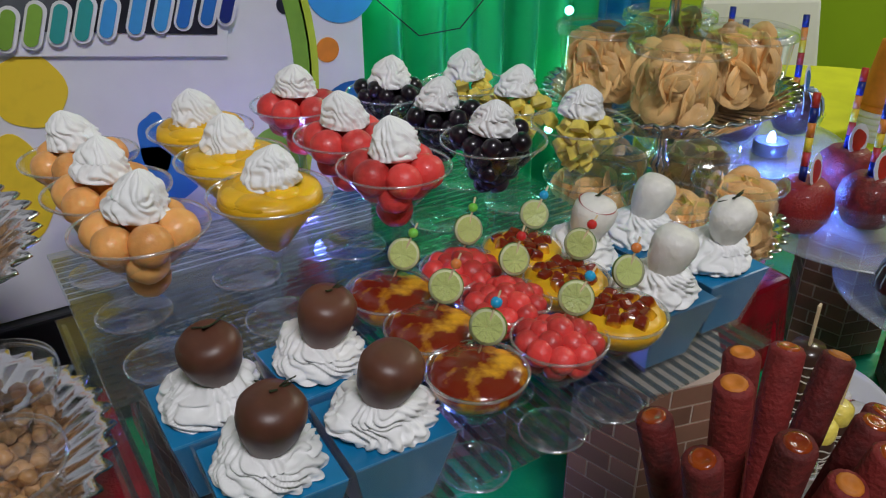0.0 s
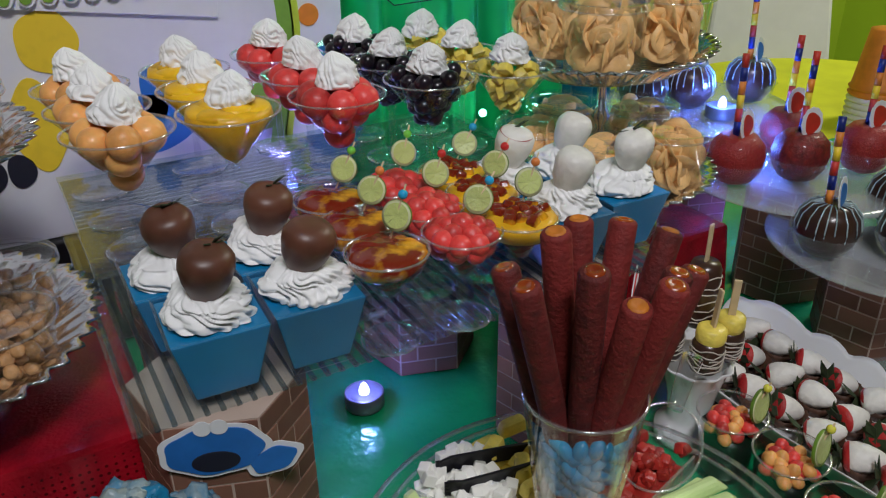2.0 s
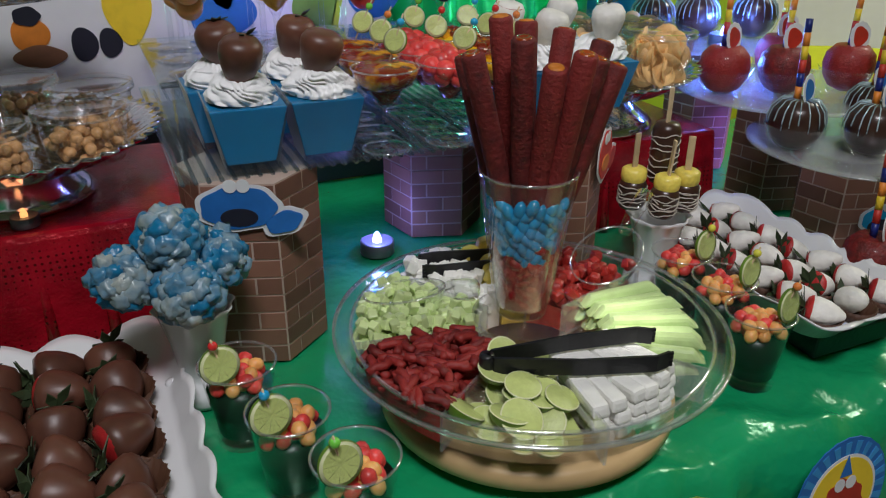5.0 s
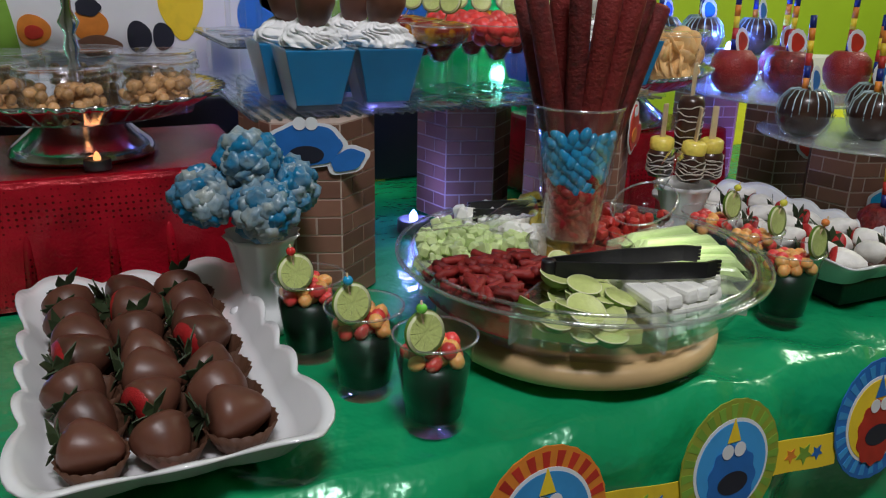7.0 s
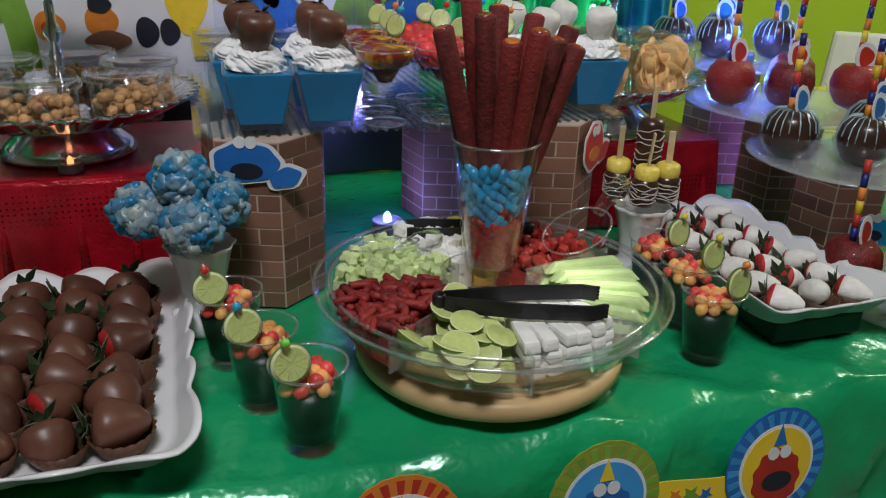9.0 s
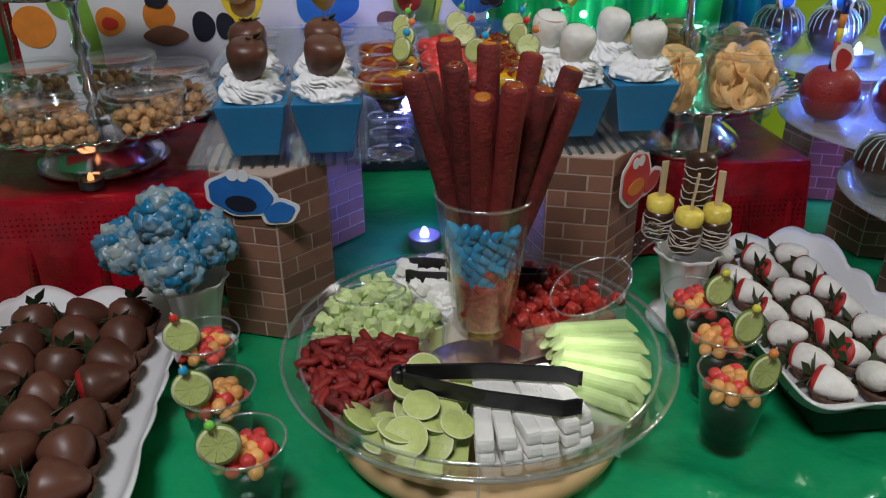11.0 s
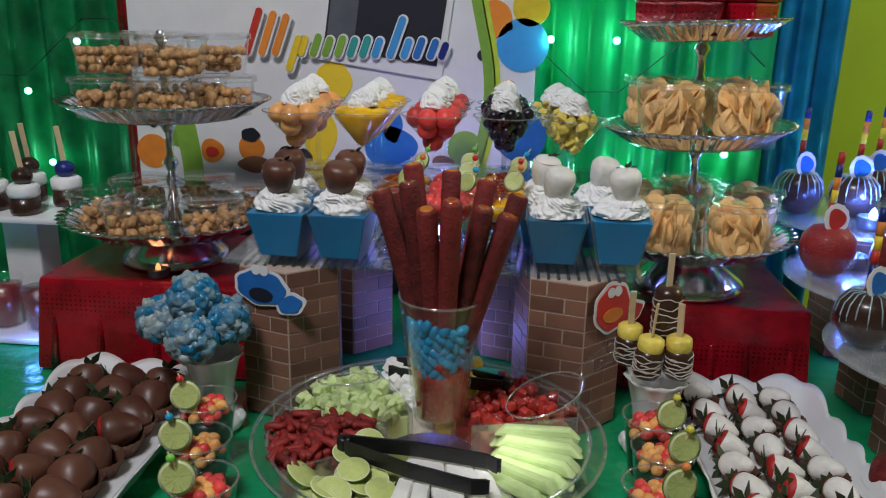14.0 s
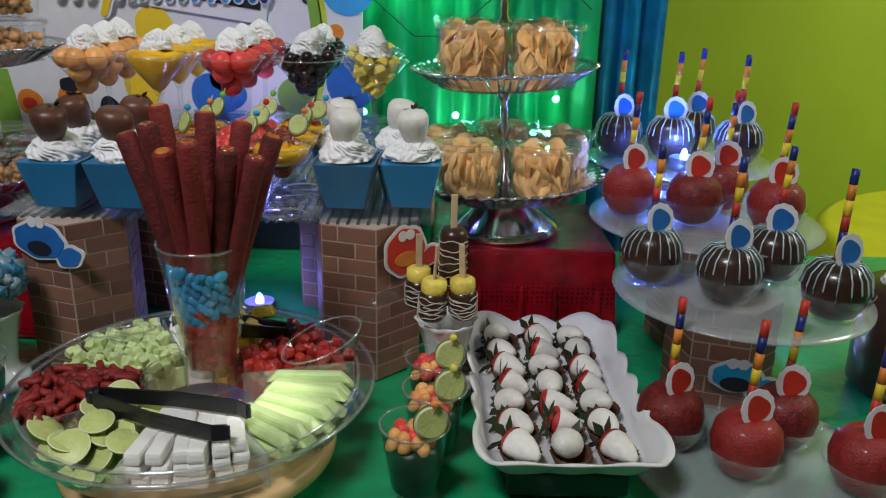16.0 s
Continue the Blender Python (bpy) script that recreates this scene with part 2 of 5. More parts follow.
def glow(name, color, power):
    m = bpy.data.materials.new(name)
    m.use_nodes = True
    b = m.node_tree.nodes["Principled BSDF"]
    b.inputs["Base Color"].default_value = (*color, 1)
    b.inputs["Emission Color"].default_value, b.inputs["Emission Strength"].default_value = (*color, 1), power
    return m


LEDAMBER = glow("led_amber", (1.0, 0.45, 0.15), 1.5)
LEDBLUE, LEDGREEN, LEDWHITE = glow("led_blue", (0.25, 0.3, 1.0), 8), glow("led_green", (0.2, 1.0, 0.65), 10), glow("led_white", (0.8, 0.9, 1.0), 12)


# ---- mesh helpers ----
def finish(bm, smooth=True, name="mesh"):
    bmesh.ops.recalc_face_normals(bm, faces=bm.faces)
    me = bpy.data.meshes.new(name)
    bm.to_mesh(me)
    bm.free()
    if smooth:
        me.polygons.foreach_set("use_smooth", [True] * len(me.polygons))
    return me


def put(name, me, material, parent=None, m=None, label=""):
    """One mesh object under its thing."""
    if not me.materials:
        me.materials.append(material)
    ob = new(name, me)
    if me.materials[0] != material:
        ob.material_slots[0].link = "OBJECT"
        ob.material_slots[0].material = material
    ob.parent = parent
    if m is not None:
        ob.matrix_basis = m
    if label:
        ob["label"] = label
    if material.name in ("clear_plastic", "acrylic_sheet", "acrylic_rib", "clear_rim", "cup_wall_plastic"):
        ob.visible_shadow = False
    return ob


def thing(name, m, label, category, group="", kind=""):
    ob = new(name)
    ob.matrix_basis = m
    ob.empty_display_size = 0.01
    return tagged(ob, label, category, group, kind)


def lathe(profile, n=32, smooth=True, wave=0.0, waves=0, closed=False, amp=None):
    """Turns (radius, height) points round the z axis; wave ripples the radius."""
    bm = bmesh.new()
    rings = []
    for k, (r, z) in enumerate(profile):
        a = amp[k] if amp else wave
        if r < 1e-6:
            rings.append([bm.verts.new((0, 0, z))] * n)
        else:
            rings.append([bm.verts.new((r * (1 + a * math.cos(waves * i * 2 * math.pi / n)) * math.cos(i * 2 * math.pi / n),
                                        r * (1 + a * math.cos(waves * i * 2 * math.pi / n)) * math.sin(i * 2 * math.pi / n), z)) for i in range(n)])
    for a, b in zip(rings, rings[1:]):
        for i in range(n):
            vs = []
            for v in (a[i], a[(i + 1) % n], b[(i + 1) % n], b[i]):
                if v not in vs:
                    vs.append(v)
            if len(vs) > 2:
                bm.faces.new(vs)
    return finish(bm, smooth)


def box(x, y, z, bevel=0.002, top=1.0, center=False):
    """A bevelled box standing on z = 0; top scales its upper face."""
    bm = bmesh.new()
    bmesh.ops.create_cube(bm, size=1)
    for v in bm.verts:
        s = top if v.co.z > 0 else 1.0
        v.co = Vector((v.co.x * x * s, v.co.y * y * s, (v.co.z + (0 if center else 0.5)) * z))
    if bevel:
        bmesh.ops.bevel(bm, geom=bm.edges[:], offset=bevel, segments=2, affect="EDGES", profile=0.6)
    return finish(bm, False)


def ball(r, seed=0, rough=0.06, flat=1.0, sub=3, freq=1.6):
    bm = bmesh.new()
    bmesh.ops.create_icosphere(bm, subdivisions=sub, radius=1)
    for v in bm.verts:
        k = 1 + rough * noise.noise(v.co * freq + Vector((seed * 7.3, seed * 3.1, 0)))
        v.co = Vector((v.co.x * k, v.co.y * k, v.co.z * k * flat)) * r
    return finish(bm)


def tube(points, r, n=8, cap=True):
    bm = bmesh.new()
    rings = []
    pts = [Vector(p) for p in points]
    for i, p in enumerate(pts):
        d = (pts[min(i + 1, len(pts) - 1)] - pts[max(i - 1, 0)]).normalized()
        q = d.to_track_quat("Z", "Y")
        rr = r[i] if isinstance(r, (list, tuple)) else r
        rings.append([bm.verts.new(p + q @ Vector((rr * math.cos(a), rr * math.sin(a), 0))) for a in [k * 2 * math.pi / n for k in range(n)]])
    for a, b in zip(rings, rings[1:]):
        for i in range(n):
            bm.faces.new((a[i], a[(i + 1) % n], b[(i + 1) % n], b[i]))
    if cap:
        bm.faces.new(rings[0])
        bm.faces.new(rings[-1])
    return finish(bm)


def plate(outline, depth, bevel=0.0006):
    """A flat outline in x and y given thickness along z."""
    bm = bmesh.new()
    f = bm.faces.new([bm.verts.new((x, y, 0)) for x, y in outline])
    ext = bmesh.ops.extrude_face_region(bm, geom=[f])
    for v in ext["geom"]:
        if isinstance(v, bmesh.types.BMVert):
            v.co.z += depth
    return finish(bm, False)


def circle(r, n=28, sx=1.0, sy=1.0, wave=0.0, waves=0, cx=0.0, cy=0.0):
    return [(cx + r * sx * (1 + wave * math.cos(waves * a)) * math.cos(a), cy + r * sy * (1 + wave * math.cos(waves * a)) * math.sin(a)) for a in [i * 2 * math.pi / n for i in range(n)]]


def swirl(R, H, lobes=9, tiers=3, seed=0):
    """Piped cream: ruffled lobed rings, one on another, with a soft bent tip."""
    bm = bmesh.new()
    n, rings, steps = 110, [], 40
    for k in range(steps + 1):
        u = k / steps
        t = u * tiers
        f, w = math.floor(min(t, tiers - 1e-6)), t - math.floor(min(t, tiers - 1e-6))
        env = max(0.0, 1 - u ** 2.1) ** 0.72 * (0.95 + 0.06 * math.sin(math.pi * min(1, w + 0.15)))
        ring = []
        for i in range(n):
            a = i * 2 * math.pi / n
            c, q = math.cos(a), math.sin(a)
            big = noise.noise(Vector((c * 1.3, q * 1.3, u * 2.2 + seed * 5)))
            small = noise.noise(Vector((c * 3.2, q * 3.2, u * 7 + seed * 3)))
            ridge = abs(math.sin(0.5 * lobes * (a + 1.1 * u + 0.8 * f + 0.8 * big))) ** 0.7
            r = R * env * (0.83 + 0.17 * ridge + 0.15 * big + 0.08 * small)
            z = H * (u + 0.05 * math.sin(a + 1.7 * f + seed) * (1 - u) + 0.02 * small) + 0.05 * H * (ridge - 0.5) * (1 - u) + 0.07 * H * big * (1 - u)
            lean = 0.22 * R * u * u
            ring.append(bm.verts.new((max(r, 0.0004) * c + lean * math.cos(seed * 2.1), max(r, 0.0004) * q + lean * math.sin(seed * 2.1), z)))
        rings.append(ring)
    for a, b in zip(rings, rings[1:]):
        for i in range(n):
            bm.faces.new((a[i], a[(i + 1) % n], b[(i + 1) % n], b[i]))
    bm.faces.new(rings[-1])
    return finish(bm)


def berry(R, L, seed=0):
    """A dipped strawberry, tip down, its shoulder at z = 0."""
    pr = [(0, -L), (0.28 * R, -0.95 * L), (0.6 * R, -0.72 * L), (0.86 * R, -0.42 * L), (R, -0.1 * L), (0.98 * R, 0.08 * L), (0.8 * R, 0.22 * L), (0.4 * R, 0.28 * L), (0, 0.26 * L)]
    me = lathe(pr, 24)
    for v in me.vertices:
        v.co *= 1 + 0.07 * noise.noise(v.co * 55 + Vector((seed * 9, 0, 0)))
        v.co.x *= 1.08
    return me


def leaves(R, n=7, seed=0):
    """A strawberry's leafy cap, its leaves joined at the middle."""
    rr = random.Random(seed)
    bm = bmesh.new()
    lo0, hi0 = bm.verts.new((0, 0, -0.0004)), bm.verts.new((0, 0, 0.0006))
    for k in range(n):
        a, l, w, up = k * 2 * math.pi / n + rr.uniform(-0.3, 0.3), R * rr.uniform(0.7, 1.25), R * 0.24, rr.uniform(-0.1, 0.6)
        q = Matrix.Rotation(a, 3, "Z")
        p = [q @ Vector(v) for v in ((l * 0.5, -w, l * up * 0.6), (l, 0, l * up), (l * 0.5, w, l * up * 0.6))]
        lo = [lo0] + [bm.verts.new(v) for v in p]
        hi = [hi0] + [bm.verts.new(v + Vector((0, 0, 0.0007))) for v in p]
        bm.faces.new(lo[::-1])
        bm.faces.new(hi)
        for i in range(4):
            bm.faces.new((lo[i], lo[(i + 1) % 4], hi[(i + 1) % 4], hi[i]))
    return finish(bm, False)


def lime_round(r):
    """The cut segments of a lime slice, raised a little on both sides, in one piece round its core."""
    bm = bmesh.new()
    n = 9
    for side in (-1, 1):
        core = bm.verts.new((0, 0, 0.0011 * side))
        for k in range(n):
            a0, a1 = 2 * math.pi * (k + 0.02) / n, 2 * math.pi * (k + 0.98) / n
            arc = [bm.verts.new((r * 0.84 * math.cos(a), r * 0.84 * math.sin(a), 0.0016 * side)) for a in [a0 + (a1 - a0) * i / 4 for i in range(5)]]
            bm.faces.new([core] + arc)
    return finish(bm, False)


S = Matrix.Scale
def at(x, y, z, rx=0, ry=0, rz=0, s=1.0):
    return pose(x, y, z, rx, ry, rz) @ S(s, 4)


# ---- the room ----
def slab(name, m, size, material, label, category):
    ob = put(name, box(*size, bevel=0.0), material, None, m)
    return tagged(ob, label, category, kind="structure")


slab("floor", pose(0.6, 0.5, -0.05), (7, 6, 0.05), FLOOR, "grey tiled floor of the party room", "floor")
slab("ceiling", pose(0.6, 0.5, 2.6), (7, 6, 0.05), PALEWALL, "plain pale ceiling of the party room", "ceiling")
slab("wall_north", pose(0.6, 2.2, 0), (7, 0.1, 2.6), LIMEWALL, "bright lime green painted wall behind the table", "wall")
slab("wall_east", pose(3.6, 0.5, 0), (0.1, 5.9, 2.6), LIMEWALL, "bright lime green painted side wall", "wall")
slab("wall_west", pose(-2.4, 0.5, 0), (0.1, 5.9, 2.6), PALEWALL, "pale painted side wall of the room", "wall")
slab("wall_south", pose(0.6, -2.4, 0), (7, 0.1, 2.6), PALEWALL, "pale painted wall opposite the table", "wall")


def curtain(name, x0, x1, y, z0, z1, material, label, folds):
    bm = bmesh.new()
    n, rows = int(folds * 12), 10
    grid = []
    for j in range(rows + 1):
        z = z0 + (z1 - z0) * j / rows
        row = []
        for i in range(n + 1):
            u = i / n
            w = 0.010 * math.sin(u * folds * 2 * math.pi + 0.6 * math.sin(u * 9 + z)) + 0.006 * math.sin(u * folds * 4.7 + 2 + z * 0.8)
            row.append(bm.verts.new((x0 + (x1 - x0) * u, y + w, z)))
        grid.append(row)
    for a, b in zip(grid, grid[1:]):
        for i in range(n):
            bm.faces.new((a[i], a[i + 1], b[i + 1], b[i]))
    me = finish(bm)
    ob = put(name, me, material)
    so = ob.modifiers.new("thickness", "SOLIDIFY")
    so.thickness = 0.002
    return tagged(ob, label, "curtain")


GD = "shimmering green party drape gathered in soft vertical folds"
curtain("green_drape", 0.40, 0.768, 0.685, 0.02, 2.2, DRAPE, GD, 8)
curtain("green_drape", -0.80, -0.195, 0.685, 0.02, 2.2, DRAPE, GD, 12)
curtain("blue_drape", 0.766, 0.866, 0.700, 0.02, 2.2, BLUEDRAPE, "shimmering blue party drape beside the green one", 3)
curtain("red_drape", -0.200, -0.165, 0.664, 0.02, 2.2, SEQUIN, "narrow red cloth strip at the backdrop's edge", 1.5)

# fairy lights against the drapes
fairy = thing("string_lights", pose(0, 0.645, 1.0), "small green-white fairy lights strung on the drape", "lights")
bulb = ball(0.0052, sub=2)
wire = [(x, 0.012, 0.16 + 0.05 * math.sin(x * 21)) for x in [-0.6 + 0.05 * i for i in range(28)]]
put("wire", tube(wire, 0.0008, 5), BLKPLAS, fairy)
for x, z in ((0.448, 0.189), (0.541, 0.189), (0.427, 0.007), (0.562, 0.005), (0.708, 0.032), (0.698, 0.12), (0.62, -0.03), (0.678, -0.018), (-0.321, -0.016), (-0.347, 0.094), (-0.41, 0.16), (-0.26, 0.17), (0.52, 0.27), (0.66, 0.24)):
    put("bulb", bulb, LEDGREEN, fairy, pose(x, 0.01, z))
for x, z, p in ((0.448, 1.189, 0.16), (0.541, 1.189, 0.16), (0.705, 1.03, 0.12), (-0.321, 0.984, 0.16), (0.562, 1.003, 0.1)):
    lamp("fairy_glow", "POINT", pose(x, 0.64, z), p, (0.25, 1.0, 0.7), 0.01)

# printed backdrop
bd = thing("printed_backdrop", pose(0.128, 0.645, 0.3), "white printed party backdrop with coloured circles and wavy bands", "backdrop")
put("panel", box(0.600, 0.006, 0.68, 0.001), WHITE, bd, pose(0, 0, 0.63))
bb = thing("backdrop_base", pose(0.128, 0.640, TZ), "black cloth-covered board under the printed backdrop", "board")
put("board", box(0.74, 0.02, 0.129, 0.003), BLKPLAS, bb)


def dot(x, z, r, material, sx=1.0, sy=1.0, wave=0.0, waves=0, lift=0.0, rot=0.0, parent=None, name="printed_spot"):
    return put(name, plate(circle(r, 40, sx, sy, wave, waves), 0.0012), material, parent or bd, pose(x - 0.128, -0.0032 - lift, z - 0.3, 90, 0, 0) @ pose(0, 0, 0, 0, 0, rot))


for x, z, r, m_ in ((0.408, 1.180, 0.037, PSKY), (0.390, 1.120, 0.0115, PORANGE), (0.412, 1.050, 0.037, PBLUE), (0.366, 1.215, 0.026, PORANGE), (0.418, 1.232, 0.026, PYELLOW), (0.388, 1.205, 0.0055, PBROWN),
                    (-0.148, 1.010, 0.026, PORANGE), (-0.145, 1.052, 0.006, PDARK), (0.352, 1.165, 0.008, PDARK), (-0.105, 1.040, 0.022, PGREEN), (0.330, 1.030, 0.026, PGREEN)):
    dot(x, z, r, m_)
# plain patches of the printed picture
dot(0.135, 1.122, 0.027, PYELLOW, 1.0, 1.08, 0.03, 5)
dot(0.112, 1.046, 0.030, PYELLOW, 0.85, 1.45, 0.06, 4)
dot(0.218, 1.030, 0.040, PBLUE, 1.0, 0.75, 0.06, 3)
dot(0.222, 1.062, 0.018, PBLUE, 0.8, 1.5, 0.06, 5)
dot(0.006, 1.020, 0.019, PORANGE, 1.05, 1.0, 0.04, 3)
dot(0.006, 1.040, 0.013, PDARK, 1.1, 0.8, 0.05, 5, 0.0014)
dot(0.012, 0.995, 0.018, PBROWN, 1.5, 0.7, 0.05, 4, 0.0014)
dot(-0.055, 1.014, 0.018, PORANGE, 1.0, 1.0, 0.05, 3)
dot(-0.055, 1.012, 0.010, PRED, 1.0, 0.8, 0.05, 3, 0.0014)
dot(0.060, 1.005, 0.016, PDARK, 0.9, 1.2, 0.05, 3)
dot(0.088, 1.005, 0.014, PDARK, 0.9, 1.2, 0.05, 3)
dot(0.298, 1.008, 0.013, PBROWN, 1.3, 0.8, 0.05, 3)


def band(x0, z0, z1, amp, w, material, ph):
    pts = [(x0 - 0.128 + amp * math.sin((z - z0) * 17 + ph), z - 0.3) for z in [z0 + (z1 - z0) * i / 24 for i in range(25)]]
    out = [(x - w, z) for x, z in pts] + [(x + w, z) for x, z in reversed(pts)]
    put("printed_band", plate(out, 0.0014), material, bd, pose(0, -0.0032, 0, 90))


band(0.350, 0.98, 1.5, 0.014, 0.0085, PGREEN, 5.6)
band(0.361, 0.98, 1.5, 0.014, 0.0045, PLIME, 5.6)
band(-0.096, 0.9, 1.06, 0.010, 0.016, PGREEN, 0.5)

# a picture card with a row of letter-like bars across it
card = thing("picture_card", pose(0.215, 0.6385, 1.235, 0, 8, 0), "white-bordered dark picture card hung askew on the backdrop", "card")
put("border", box(0.185, 0.003, 0.190, 0.0008, center=True), WHITE, card)
put("picture", box(0.166, 0.002, 0.160, 0.0, center=True), PDARK, card, pose(0, -0.002, 0.004), "dark glossy picture area")
put("grey_panel", box(0.040, 0.0012, 0.158, 0.0, center=True), PGREY, card, pose(-0.060, -0.0032, 0.004))
# a word in cut script letters becomes a row of rounded slanted bars
sign = thing("lettering_strip", pose(0.0, 0.632, 1.158), "row of rainbow-coloured cut bars with white edges across the card", "sign")
rain = (PRED, PORANGE, PORANGE, PYELLOW, PYELLOW, PGREEN, PGREEN, PGREEN, PTEAL, PTEAL, PSKY, PSKY, PSKY, PBLUE, PBLUE, PNAVY)
BARS = [(0.008, 0.070), (0.030, 0.066), (0.050, 0.062), (0.070, 0.032), (0.088, 0.030), (0.106, 0.034), (0.124, 0.030), (0.142, 0.032), (0.160, 0.030), (0.178, 0.032), (0.196, 0.030), (0.218, 0.062), (0.238, 0.030), (0.256, 0.032), (0.276, 0.030), (0.292, 0.026)]


def pill(w, h):
    """A bar with round ends."""
    r = w / 2
    return [(r * math.cos(a), r + r * math.sin(a)) for a in [math.pi + math.pi * i / 8 for i in range(9)]] + [(r * math.cos(a), h - r + r * math.sin(a)) for a in [math.pi * i / 8 for i in range(9)]]


for k, (x, h) in enumerate(BARS):
    low = -0.022 if k == 3 else 0.0
    put("letter_backing", plate(pill(0.0150, h - low + 0.005), 0.0012), WHITE, sign, pose(x, 0.0010, low - 0.0025, 90, 0, 0) @ pose(0, 0, 0, 0, 0, -20))
    put("letter_bar", plate(pill(0.0100, h - low), 0.0012), rain[k], sign, pose(x, -0.0006, low, 90, 0, 0) @ pose(0, 0, 0, 0, 0, -20))

# far party table with a stack of cups
ft = thing("round_party_table", pose(1.72, 0.85, 0), "round guest table with a bright yellow cloth", "table")
put("tablecloth", lathe([(0, 0.75), (0.43, 0.75), (0.45, 0.74), (0.46, 0.5)], 64, amp=[0, 0, 0.003, 0.03], waves=14), YELLOWCLOTH, ft)
put("leg", lathe([(0.2, 0.0), (0.19, 0.02), (0.04, 0.04), (0.035, 0.74)], 20), BLKPLAS, ft)
cs = thing("cup_stack", pose(1.64, 0.76, 0.75, 0, 0, 0), "stack of orange party cups turned upside down", "cups")
for k in range(7):
    put("cup", lathe([(0.05, 0), (0.053, 0.004), (0.049, 0.008), (0.034, 0.12), (0, 0.121)], 24), PORANGE if k > 4 else WHITE, cs, pose(0, 0, 0.012 * k))
for px, py, rz in ((2.05, 1.25, -30),):
    ch = thing("plastic_chair", pose(px, py, 0, 0, 0, rz), "white moulded plastic chair drawn up to the guest table", "chair", "guest chairs")
    put("seat", box(0.42, 0.42, 0.03, 0.012), CHINA, ch, pose(0, 0, 0.42))
    put("backrest", box(0.42, 0.03, 0.4, 0.012, 0.85), CHINA, ch, pose(0, 0.2, 0.46, -8))
    for sx in (-1, 1):
        for sy in (-1, 1):
            put("leg", box(0.04, 0.04, 0.42, 0.008), CHINA, ch, pose(0.18 * sx, 0.18 * sy, 0))

# ---- the dessert table ----
tb = thing("dessert_table", pose(0.42, 0.298, 0), "long dessert table draped with glossy green satin", "table")
bm = bmesh.new()
XS, YS = [-1.1 + 2.2 * i / 400 for i in range(401)], [-0.328 + 0.683 * j / 80 for j in range(81)]
def crease(x, y, k):
    """Soft diagonal folds of the pulled satin."""
    w = noise.noise(Vector((x * 5, y * 5, k)))
    return abs(math.sin(16 * x + 30 * y + 5 * w)) ** 3 + 0.7 * abs(math.sin(31 * x - 17 * y + 6 * w + k)) ** 4


def front(y):
    return max(0.0, min(1.0, (-0.235 - y) / 0.07))


g = [[bm.verts.new((x, y, TZ - 0.002 + 0.0014 * noise.noise(Vector((x * 9, y * 9, 0))) + front(y) * (0.0075 * crease(x, y, 1) - 0.009))) for x in XS] for y in YS]
skirt = [[bm.verts.new((x, -0.331 - (0.002 + 0.030 * k / 12) * (0.6 + 0.5 * math.sin(x * 46 + 1.2 * math.sin(x * 13)) + 0.5 * noise.noise(Vector((x * 8, k * 0.25, 1)))) - 0.011 * crease(x, k * 0.02, 3), TZ - 0.008 - 0.025 * k)) for x in XS] for k in range(1, 29)]
allr = list(reversed(skirt)) + g
for a, b in zip(allr, allr[1:]):
    for i in range(400):
        bm.faces.new((a[i], a[i + 1], b[i + 1], b[i]))
put("tablecloth", finish(bm), SATIN, tb)
put("tabletop", box(2.1, 0.64, 0.03, 0.004), WOOD, tb, pose(0, 0.015, TZ - 0.045))
for sx in (-1, 1):
    for sy in (-1, 1):
        put("leg", tube([(sx, 0.28 * sy, 0), (sx, 0.28 * sy, TZ - 0.045)], 0.016), BLKPLAS, tb)


def riser(x0, x1, y0, y1, h):
    r = thing("red_riser", pose((x0 + x1) / 2, (y0 + y1) / 2, TZ), "box riser wrapped in red sequinned cloth", "riser", "red risers")
    me = box(x1 - x0 + 0.02, y1 - y0 + 0.02, h, 0.006, 0.93)
    put("cloth_cover", me, SEQUIN, r)
    for k in range(5):
        u = -0.42 + 0.21 * k + rng.uniform(-0.03, 0.03)
        put("hanging_fold", tube([(u * (x1 - x0), -(y1 - y0) / 2 * 0.945, h * 0.93), (u * (x1 - x0) * 1.02, -(y1 - y0) / 2 - 0.004, h * 0.5), (u * (x1 - x0) * 1.04, -(y1 - y0) / 2 - 0.0105, 0.003)], [0.001, 0.004, 0.006], 10), SEQUIN, r)
    return r


riser(-0.150, 0.128, 0.315, 0.53, 0.115)
riser(0.535, 0.745, 0.352, 0.55, 0.105)


